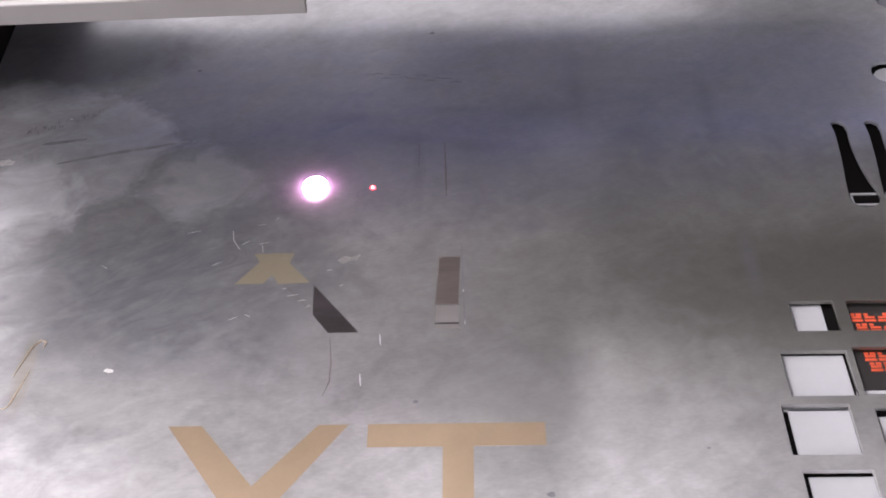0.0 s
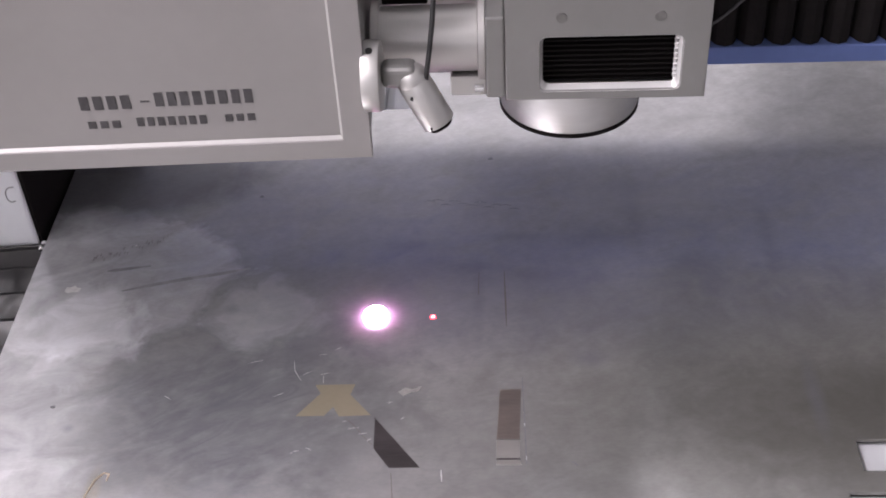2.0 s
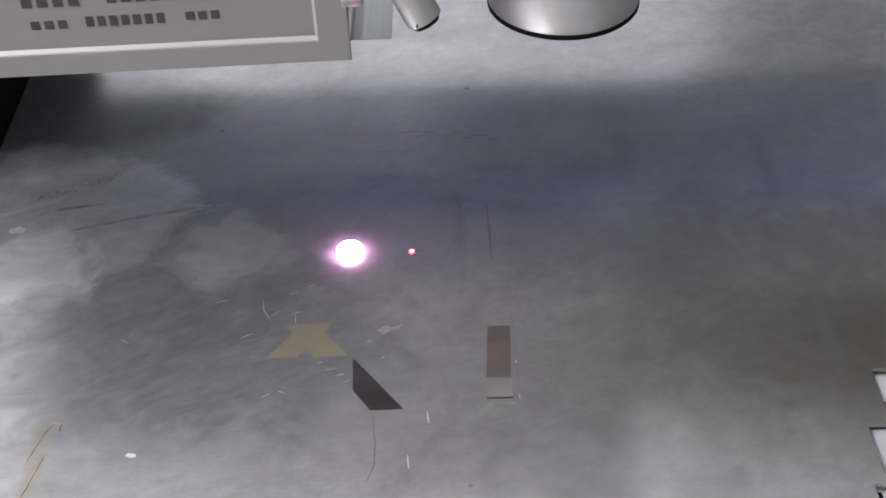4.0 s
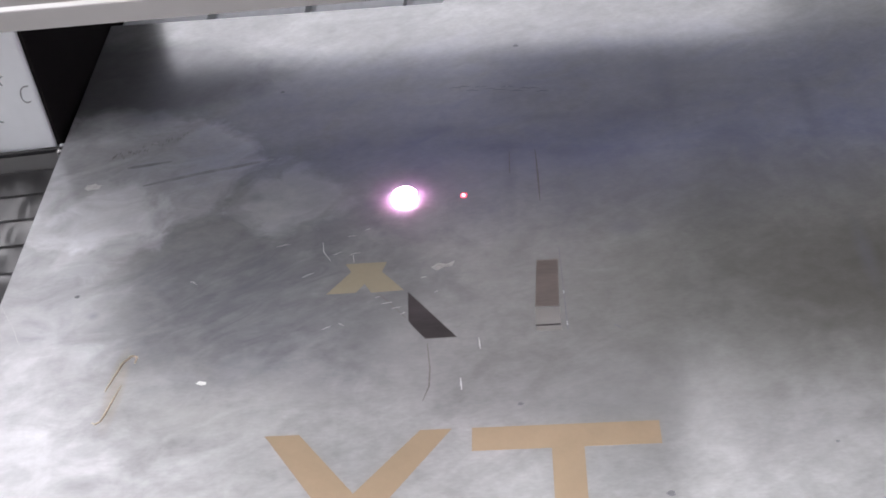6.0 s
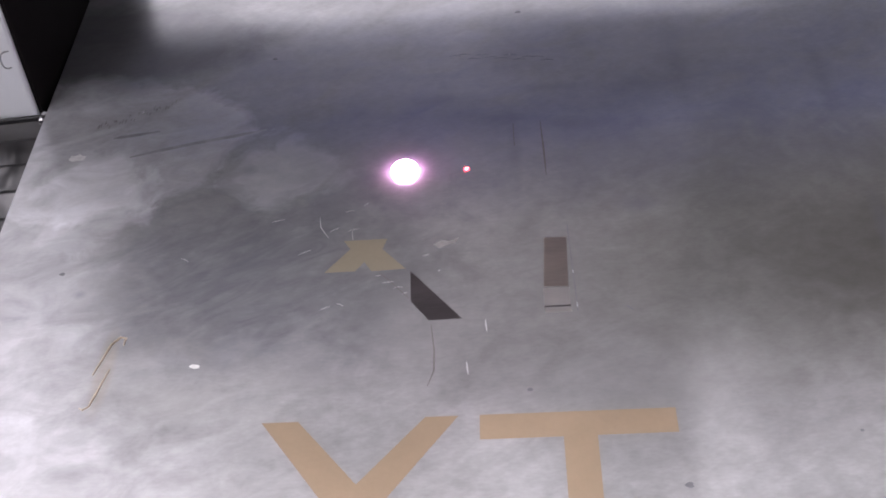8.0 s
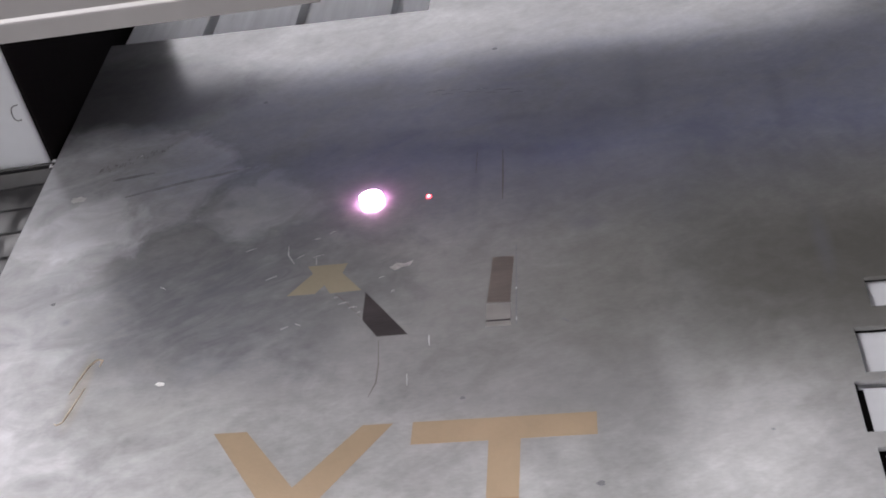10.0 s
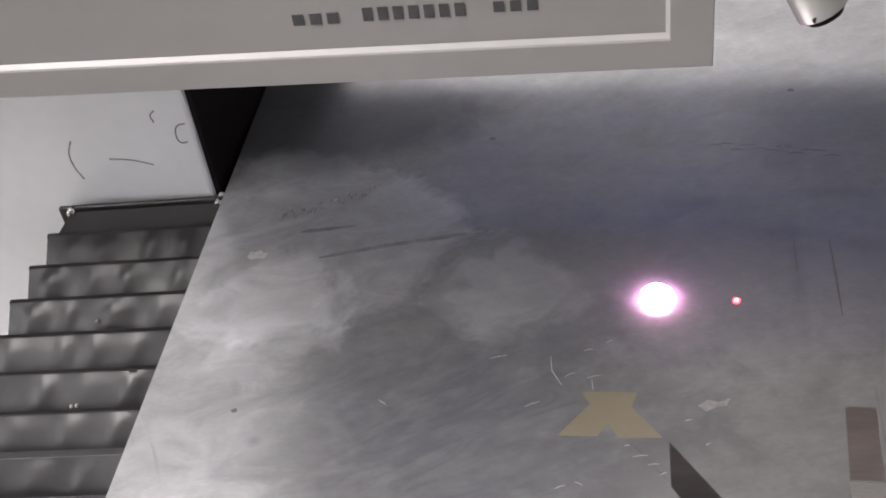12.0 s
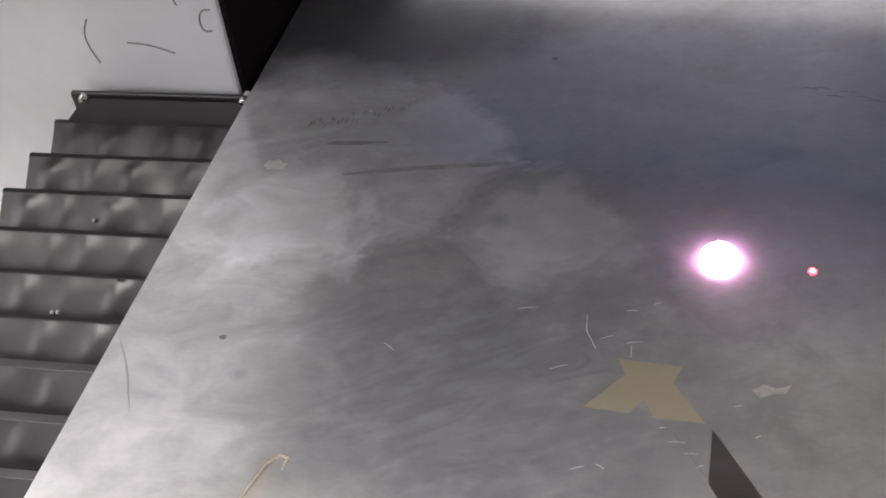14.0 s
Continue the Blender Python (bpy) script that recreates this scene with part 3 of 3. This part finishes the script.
def build_cards():
    white = [(0.297, 0.3310, 0.070, 0.1110), (0.284, 0.3362, 0.012, 0.0618), (0.2872, 0.3345, -0.034, 0.0140), (0.2900, 0.3360, -0.090, -0.0420),
             (0.3475, 0.397, -0.036, 0.0065), (0.349, 0.396, -0.090, -0.045), (0.338, 0.393, 0.0150, 0.0295)]
    for x0, x1, y0, y1 in white:
        t = part("sample_card", box(x0, x1, y0, y1, -0.0085, -0.0072, 0.0003, 1), CARD)
        tagged(t, "white plastic sample card lying under the plate", "sample card", "cards under the plate")
    for x0, x1, y0, y1, rows in ((0.342, 0.396, 0.0745, 0.114, ((0.0935, 0.350), (0.0835, 0.352))), (0.338, 0.393, 0.0300, 0.068, ((0.0560, 0.351), (0.0465, 0.353)))):
        t = thing("printed_card", "black card with orange red printed blocks", "printed card", "printed cards under the plate")
        part("card", box(x0, x1, y0, y1, -0.0085, -0.0072, 0.0003, 1), CARD_BLACK, t)
        for y, x in rows:
            for k in range(4):
                bx = x + 0.0098 * k
                for m, (dx0, dx1, dy0, dy1) in enumerate(((0, 0.0084, 0, 0.0022), (0.0006, 0.0080, 0.0032, 0.0052), (0.0004, 0.0034, 0.0058, 0.0080), (0.0046, 0.0084, 0.0056, 0.0082))):
                    if (k + m) % 5 == 4:
                        continue
                    part("printed_bar", box(bx + dx0, bx + dx1, y + dy0, y + dy1, -0.0073, -0.0069), ORANGE, t)
    for dx in (0.0, 0.0283, 0.0566):
        t = part("wire_buckle", pierced(rounded(0.3815 + dx, 0.4060 + dx, 0.2195, 0.2335, 0.001, 3), [rounded(0.3828 + dx, 0.4047 + dx, 0.2208, 0.2322, 0.0006, 3)], -0.0085, -0.0068), CARD)
        tagged(t, "small silver rectangular wire frame below a slot", "wire frame", "wire frames")
    for d in DISCS[3:]:
        t = part("round_token", rod((d[0] + 0.003, d[1] - 0.0005, -0.0085), (d[0] + 0.003, d[1] - 0.0005, -0.0070), 0.0155, seg=32), CARD)
        tagged(t, "white round plastic blank below a hole", "blank", "blanks")


build_cards()


# ---------------------------------------------------------------- folding cover of the long axis
SKEW = 0.09


def pleat(x0, x1, crest, seed):
    """One fold: a steep far side up to a crest, then a puckered face down towards the front."""
    rnd = random.Random(seed)
    bm = bmesh.new()
    nx = 48
    dents = [((k + rnd.uniform(0.3, 0.7)) / 5, rnd.uniform(0.026, 0.046), rnd.uniform(0.0007, 0.0015)) for k in range(5)]
    ph = rnd.uniform(0, 6)
    prof = [(0.0108, -0.030), (0.0055, -0.0185), (0.0008, -0.0082), (-0.0008, -0.0080)]
    prof += [(-0.0008 - 0.0224 * v, -0.0085 - 0.0215 * v ** 1.25) for v in (0.08, 0.2, 0.33, 0.46, 0.6, 0.75, 1.0)]
    grid = []
    for j, (dy, dz) in enumerate(prof):
        v = max(j - 3, 0) / (len(prof) - 4)
        sag = math.sin(math.pi * min(v * 1.05, 1)) ** 1.3 if v < 0.95 else 0.0
        row = []
        for i in range(nx + 1):
            u = i / nx
            x = x0 + (x1 - x0) * u
            bulge = 0.0003 * math.sin(17 * u + ph) + 0.0001 * math.sin(47 * u - ph) - 0.0008
            for c, w, h in dents:
                bulge += h * math.exp(-((u - c + 0.05 * (v - 0.5)) / (w * (0.6 if u < c - 0.05 * (v - 0.5) else 1.8))) ** 2)
            wav = 0.0006 * v * math.sin(5 * u + ph)
            row.append(bm.verts.new((x, crest + dy + SKEW * (x + 0.362) - sag * bulge * 0.5 + wav, dz + sag * bulge)))
        grid.append(row)
    ny = len(prof) - 1
    for a, b in zip(grid, grid[1:]):
        for i in range(nx):
            bm.faces.new((a[i], b[i], b[i + 1], a[i + 1]))
    # closed end at the outer side
    end = [r[0] for r in grid]
    foot = [bm.verts.new((v.co.x, v.co.y, -0.040)) for v in end]
    for i in range(ny):
        bm.faces.new((end[i], foot[i], foot[i + 1], end[i + 1]))
    bmesh.ops.recalc_face_normals(bm, faces=bm.faces)
    return bm


def build_side_bellows():
    t = thing("folding_cover", "black vinyl accordion cover with grey seams beside the plate", "bellows cover")
    x0, x1, pitch = -0.4875, -0.340, 0.0340
    def skewed(bm):
        for v in bm.verts:
            v.co.y += SKEW * (v.co.x + 0.362)
        return bm

    part("mounting_flange", skewed(box(x0 + 0.001, -0.3620, 0.3430, 0.3470, -0.040, -0.0015, 0.0010)), VINYL, t, "stiff black flange bolted to the column")
    face = slab([(x0 + 0.010, 0.3430), (-0.368, 0.3430), (-0.362, 0.3250), (x0, 0.3250)], -0.036, -0.0055)
    for v in face.verts:
        if v.co.z > -0.02 and v.co.y < 0.33:
            v.co.z = -0.0165
    part("first_face", skewed(face), VINYL, t)
    for k in range(18):
        y = 0.3202 - pitch * k
        part("pleat", pleat(x0, x1, y, 10 + k), VINYL, t, smooth=True)
        part("seam", skewed(box(x0 - 0.0006, x1, y - 0.0008, y + (0.0048 if k > 5 else 0.0026), -0.0092, -0.0074, 0.0005)), SEAM if k > 5 else SEAM_DARK, t, "welded seam edge")
    for x, y, z in ((-0.4245, 0.2339, -0.0182), (-0.4171, 0.1628, -0.0223), (-0.4136, 0.1632, -0.0221)):
        bm = bmesh.new()
        bmesh.ops.create_icosphere(bm, subdivisions=2, radius=0.0013, matrix=Matrix.Translation((x, y, z + 0.0006)))
        part("dust_speck", bm, CHIP, t, "pale dust speck")
    for x in (-0.4775, -0.3665):
        part("rivet", rod((x, 0.3440 + SKEW * (x + 0.362), -0.0055), (x, 0.3400 + SKEW * (x + 0.362), -0.0055), 0.0042, 0.0028, 16, 0.0005), CHROME, t, "shiny steel screw", smooth=True)


build_side_bellows()


# ---------------------------------------------------------------- gantry
def build_column():
    t = thing("gantry_column", "white painted gantry column with pencil scribbles", "machine column")
    part("housing", box(-0.606, -0.3712, 0.349, 0.72, -0.16, 0.62, 0.003), WHITE, t)
    bm = upright(slab(rounded(0.352, 0.70, -0.020, 0.60, 0.006, 4), 0, 0.0035), 0)
    bmesh.ops.transform(bm, matrix=Matrix(((0, 1, 0, -0.3676), (1, 0, 0, 0), (0, 0, 1, 0), (0, 0, 0, 1))), verts=bm.verts)
    bmesh.ops.recalc_face_normals(bm, faces=bm.faces)
    part("side_plate", bm, BLACK, t, "black side plate")
    for pts in ([(-0.4663, 0.0472), (-0.4716, 0.0355), (-0.4713, 0.0240), (-0.4674, 0.0125)], [(-0.4420, 0.0307), (-0.4258, 0.0296), (-0.4096, 0.0252)], [(-0.3762, 0.0607), (-0.3824, 0.0590), (-0.3857, 0.0515), (-0.3837, 0.0446), (-0.3785, 0.0449)], [(-0.3957, 0.0723), (-0.3999, 0.0678), (-0.3989, 0.0623)]):
        wire("scribble", [(x, 0.3490, z) for x, z in pts], 0.00055, PENCIL, t, "thin pencil stroke")
    part("lug", rod((-0.3655, 0.350, -0.0035), (-0.3655, 0.3455, -0.0035), 0.0026, seg=16, bevel=0.0006), WHITE, t)


def build_beam():
    t = thing("gantry_beam", "blue and pale blue-grey enamelled gantry beam across the table", "machine beam")
    part("beam_body", box(-0.36, 0.95, 0.485, 0.632, 0.1065, 0.452, 0.003), BEAM_BODY, t, "pale blue grey beam body")
    part("lower_lip", box(-0.36, 0.95, 0.450, 0.484, 0.1065, 0.1240, 0.0015), BLUE, t)
    c = thing("beam_bellows", "black pleated accordion cover along the beam", "bellows cover")
    n, pitch = 46, 0.0246
    for k in range(n):
        x = -0.355 + pitch * k
        if -0.07 < x < 0.20:
            continue
        bm = slab([(x, 0.4845), (x, 0.464), (x + pitch * 0.2, 0.4545), (x + pitch * 0.5, 0.4512), (x + pitch * 0.8, 0.4545), (x + pitch - 0.0003, 0.464), (x + pitch - 0.0003, 0.4845)], 0.1243, 0.446)
        part("pleat", bm, CLOTH, c)


build_column()
build_beam()
c = thing("thin_cable", "thin grey cable hanging before the black cover", "cable")
wire("strand", [(0.222, 0.4485, 0.1400), (0.245, 0.4480, 0.1580), (0.272, 0.4480, 0.1900), (0.300, 0.4485, 0.2350), (0.31, 0.4505, 0.30)], 0.0013, SEAM, c)


# ---------------------------------------------------------------- laser head
ARM = Matrix.Translation((-0.0296, 0.142, 0)) @ Matrix.Rotation(radians(2.2), 4, "Z") @ Matrix.Translation((0.0296, -0.142, 0))


def build_arm():
    """Long cover of the laser arm: a border proud of a sunk front panel."""
    t = thing("laser_source_housing", "silver grey laser housing with printed contact lines", "machine housing", at=ARM)
    X0, X1, Z0, Z1, Y = -0.95, -0.0300, 0.2357, 0.44, 0.142
    inner = [(X0 + 0.02, Z0 + 0.0127), (X1 - 0.0168, Z0 + 0.0127), (X1 - 0.0168, Z1 - 0.014), (X0 + 0.02, Z1 - 0.014)]
    bm = pierced([(X0, Z0), (X1, Z0), (X1, Z1), (X0, Z1)], [inner], 0, 0.006, 0.0005)
    part("front_border", upright(bm, Y + 0.006), PANEL_PAINT, t)
    # bevelled step down to the sunk panel
    bm = bmesh.new()
    o = [bm.verts.new((x, Y + 0.0008, z)) for x, z in inner]
    dx = 0.0022
    i = [bm.verts.new((x + sx * dx, Y + 0.0040, z + sz * dx)) for (x, z), sx, sz in zip(inner, (1, -1, -1, 1), (1, 1, -1, -1))]
    for k in range(4):
        j = (k + 1) % 4
        bm.faces.new((o[k], o[j], i[j], i[k]))
    bmesh.ops.recalc_face_normals(bm, faces=bm.faces)
    part("bevel", bm, PANEL_PALE, t, "pale bevelled edge")
    part("front_panel", box(X0 + 0.02, X1 - 0.0168, Y + 0.0039, Y + 0.0075, Z0 + 0.0128, Z1 - 0.0142), PANEL_PAINT, t)
    part("casing", box(X0, X1 - 0.0015, Y + 0.0062, 0.335, Z0 + 0.0012, Z1, 0.0015), ALU_MATT, t)
    part("gasket", box(-0.168, -0.062, Y + 0.010, 0.20, Z0 - 0.0012, Z0 + 0.0014), BLACK, t, "thin black strip")
    for z in (0.262, 0.285):
        part("end_screw", rod((X1 - 0.002, 0.28, z), (X1 + 0.001, 0.28, z), 0.003, seg=16, bevel=0.0004), CHROME, t)
    # printed lines
    for x0, x1, z0, z1, count in ((-0.2080, -0.1735, 0.2770, 0.2866, 4), (-0.1700, -0.1645, 0.2812, 0.2822, 1), (-0.1610, -0.0975, 0.2778, 0.2876, 8),
                                  (-0.2060, -0.1832, 0.2632, 0.2682, 3), (-0.1752, -0.1292, 0.2636, 0.2698, 7), (-0.1195, -0.0985, 0.2646, 0.2696, 3)):
        step = (x1 - x0) / count
        for k in range(count):
            x = x0 + step * k
            part("printed_bar", box(x, x + step * (0.66 if count > 1 else 1.0), Y + 0.0034, Y + 0.0042, z0, z1), INK, t, "dark grey printed bar")


def build_head():
    t = thing("scan_head", "silver aluminium scan head with black finned window", "scan head")
    Y = 0.1697
    X0, X1, Z0, Z1 = 0.0560, 0.1803, 0.2582, 0.42
    win = rounded(0.0765, 0.1652, 0.2635, 0.3032, 0.005, 5)
    bm = pierced([(X0, Z0), (X1, Z0), (X1, Z1), (X0, Z1)], [win], 0, 0.005, 0.0006)
    part("front_plate", upright(bm, Y + 0.005), ALU_MATT, t)
    for a in (box(X0 + 0.0006, X0 + 0.016, Y + 0.0052, 0.30, Z0 + 0.0006, Z1), box(X1 - 0.012, X1 - 0.0006, Y + 0.0052, 0.30, Z0 + 0.0006, Z1),
              box(X0 + 0.0161, X1 - 0.0121, Y + 0.030, 0.30, Z0 + 0.0006, Z1), box(X0 + 0.0161, X1 - 0.0121, Y + 0.0052, Y + 0.0299, Z0 + 0.0006, Z0 + 0.0046),
              box(X0 + 0.0161, X1 - 0.0121, Y + 0.0052, Y + 0.0299, 0.305, Z1)):
        part("casing", a, ALU_MATT, t)
    # chamfer round the window
    bm = bmesh.new()
    o = [bm.verts.new((x, Y - 0.0002, z)) for x, z in win]
    cx, cz = 0.12085, 0.28335
    i = [bm.verts.new((cx + (x - cx) * 0.945, Y + 0.006, cz + (z - cz) * 0.87)) for x, z in win]
    for k in range(len(o)):
        j = (k + 1) % len(o)
        bm.faces.new((o[k], o[j], i[j], i[k]))
    bmesh.ops.recalc_face_normals(bm, faces=bm.faces)
    part("window_chamfer", bm, CHAMFER, t, "bright machined chamfer")
    sink = part("heat_sink", box(0.073, 0.168, Y + 0.020, Y + 0.0298, 0.263, 0.3045), BLACK_DEEP, t, "black finned heat sink")
    for k in range(11):
        z = 0.2655 + 0.0036 * k
        part("fin", box(0.0735, 0.1675, Y + 0.0095, Y + 0.020, z, z + 0.0012), BLACK_DEEP, sink)
        if 0 < k < 10:
            part("fin_end", box(0.1606, 0.1626, Y + 0.0030, Y + 0.0094, z - 0.0002, z + 0.0014, 0.0004, 1), CHAMFER, sink, "bright rounded fin end")
    for x in (0.0900, 0.1496):
        part("cover_screw", rod((x, Y - 0.0006, 0.3162), (x, Y + 0.002, 0.3162), 0.0035, seg=20, bevel=0.0003), SCREW, t)
    # entry flange
    part("entry_flange", box(0.0430, 0.0552, Y + 0.001, 0.262, 0.2590, 0.3170, 0.0015), ALU_MATT, t)
    # scan lens
    c = (0.0985, 0.2220)
    lens = part("scan_lens", rod((*c, 0.2265), (*c, 0.2580), 0.0470, seg=72, bevel=0.0006), ALU, t, "polished round scan lens barrel", smooth=True)
    part("lens_rim", ring((*c, 0.2252), (0, 0, 1), 0.040, 0.0476, 0.0034), BLACK_DEEP, lens, "thin black rim", smooth=True)
    part("lens_glass", rod((*c, 0.2250), (*c, 0.2262), 0.0405, seg=48), GLASS, lens)


def build_tube():
    t = thing("beam_tube", "silver beam tube between laser arm and scan head", "beam tube")
    y, z = 0.214, 0.2785
    part("tube", rod((-0.031, y, z), (0.0385, y, z), 0.0218, seg=64), TUBE, t, smooth=True)
    part("collar", ring((-0.0285, y, z), (1, 0, 0), 0.0213, 0.0258, 0.005), TUBE, t, smooth=True)
    part("collar", ring((0.0402, y, z), (1, 0, 0), 0.0213, 0.0275, 0.0052), TUBE, t, smooth=True)
    part("bracket", box(0.0190, 0.0425, 0.200, 0.245, 0.2425, 0.2570, 0.0008), TUBE, t)
    part("bracket_screw", rod((0.035, 0.199, 0.249), (0.041, 0.199, 0.249), 0.0028, seg=14), CHROME, t)


def build_pointer():
    t = thing("red_light_pointer", "small silver red-light pointer on a swivel clamp", "laser pointer")
    y = 0.152
    part("clamp_ring", rod((-0.0316, y, 0.2895), (-0.0204, y, 0.2895), 0.0222, seg=56, bevel=0.0012), TUBE, t, smooth=True)
    part("set_screw", rod((-0.0262, y - 0.0068, 0.3115), (-0.0262, y - 0.0050, 0.3060), 0.0022, seg=14), RUBBER, t)
    part("yoke", box(-0.0206, 0.0010, y - 0.0075, y + 0.0075, 0.2835, 0.2985, 0.004, 3), ALU_MATT, t)
    bm = bmesh.new()
    bmesh.ops.create_uvsphere(bm, u_segments=28, v_segments=16, radius=0.0104, matrix=Matrix.Translation((-0.0020, y, 0.2868)))
    part("knuckle", bm, TUBE, t, smooth=True)
    a, b = Vector((-0.0012, y, 0.2850)), Vector((0.0136, y - 0.005, 0.2572))
    w = (b - a).normalized()
    part("barrel", rod(a, b, 0.0106, seg=40, bevel=0.0010), TUBE, t, "satin silver barrel", smooth=True)
    part("nose", rod(b, b + w * 0.0028, 0.0092, 0.0074, 32), BLACK, t, "black nose ring", smooth=False)
    part("nose_screw", rod(b - w * 0.002 + Vector((-0.003, -0.0102, 0.0)), b - w * 0.002 + Vector((-0.003, -0.0085, 0)), 0.0013, seg=12), RUBBER, t)
    part("pivot_screw", rod((-0.0015, y - 0.0112, 0.2790), (-0.0015, y - 0.009, 0.2790), 0.0016, seg=12), RUBBER, t)
    wire("cable", [(0.0062, y - 0.003, 0.2835), (0.0075, y - 0.004, 0.293), (0.0105, y - 0.002, 0.312), (0.0140, y, 0.345), (0.012, y + 0.03, 0.42)], 0.0016, RUBBER, t, "thin black cable")


def build_carriage():
    t = thing("head_carriage", "grey machined carriage that holds the laser head", "machine carriage")
    part("back_plate", box(-0.065, 0.185, 0.36, 0.452, 0.16, 0.46, 0.002), PANEL_PALE, t)
    part("cross_plate", box(-0.030, 0.056, 0.245, 0.36, 0.318, 0.335, 0.001), PANEL_PALE, t)
    part("dark_block", box(-0.0268, 0.0040, 0.2402, 0.2448, 0.2892, 0.345, 0.001), BLACK, t, "black block")
    part("head_mount", box(0.060, 0.176, 0.3002, 0.3598, 0.27, 0.41, 0.001), PANEL_PALE, t)
    part("arm_mount", box(-0.062, -0.034, 0.30, 0.36, 0.25, 0.42, 0.001), PANEL_PALE, t)


build_arm()
build_head()
build_tube()
build_pointer()
build_carriage()


# ---------------------------------------------------------------- the working laser
SPOT = (-0.0555, 0.2440)


def build_spot():
    bm = bmesh.new()
    bmesh.ops.create_icosphere(bm, subdivisions=3, radius=0.0102)
    for v in bm.verts:
        v.co.x *= 0.96
        v.co.y *= 0.92
        v.co.z *= 0.28
        v.co *= 1 + 0.06 * noise.noise(v.co * 200)
        v.co += Vector((SPOT[0] + 0.001, SPOT[1] - 0.001, 0.0036))
    t = part("laser_spark", bm, SPARK, smooth=True)
    tagged(t, "glowing pink white laser spark on the plate", "laser spark")
    t = part("pointer_dot", rod((-0.0073, 0.2417, 0.0003), (-0.0073, 0.2417, 0.0007), 0.0022, seg=20), RED_DOT)
    tagged(t, "tiny red aiming light dot on the plate", "light dot")
    part("core", rod((-0.0073, 0.2417, 0.0007), (-0.0073, 0.2417, 0.0009), 0.0010, seg=14), RED_CORE, t, "pale bright core")


build_spot()


# ---------------------------------------------------------------- unseen lamp and bright panels added to the room
def unseen_ceiling_lamp(x, y, w, h):
    t = thing("unseen_ceiling_lamp", "unseen ceiling lamp added to light the machine", "ceiling lamp", "ceiling lamps")
    part("lamp_housing", box(x - w - 0.02, x + w + 0.02, y - h - 0.03, y + h + 0.03, 2.885, 2.94, 0.004), WHITE, t)
    part("diffuser", box(x - w, x + w, y - h, y + h, 2.870, 2.884, 0.003), TUBE_GLOW, t)


unseen_ceiling_lamp(-1.5, -0.7, 0.45, 1.3)


# glowing wall panel, added out of view for the plate to reflect
def window(name, x0, x1, y0, y1, z0, z1):
    t = thing(name, "unseen bright wall panel added for reflections", "window", kind="structure")
    part("glow_face", box(x0, x1, y0, y1, z0, z1), PANE_GLOW, t)


# roof panel added out of view; its glow brightens the plate's front by reflection
structure("skylight", box(-2.2, 0.8, 0.9, 3.4, 2.925, 2.938), ROOF_GLOW, "unseen glowing roof panel added for plate reflections", "skylight")
window("back_glow_panel", -2.6, 1.0, 3.58, 3.598, 0.4, 2.6)
window("left_glow_panel", -3.198, -3.18, -2.3, -0.7, 0.7, 2.3)
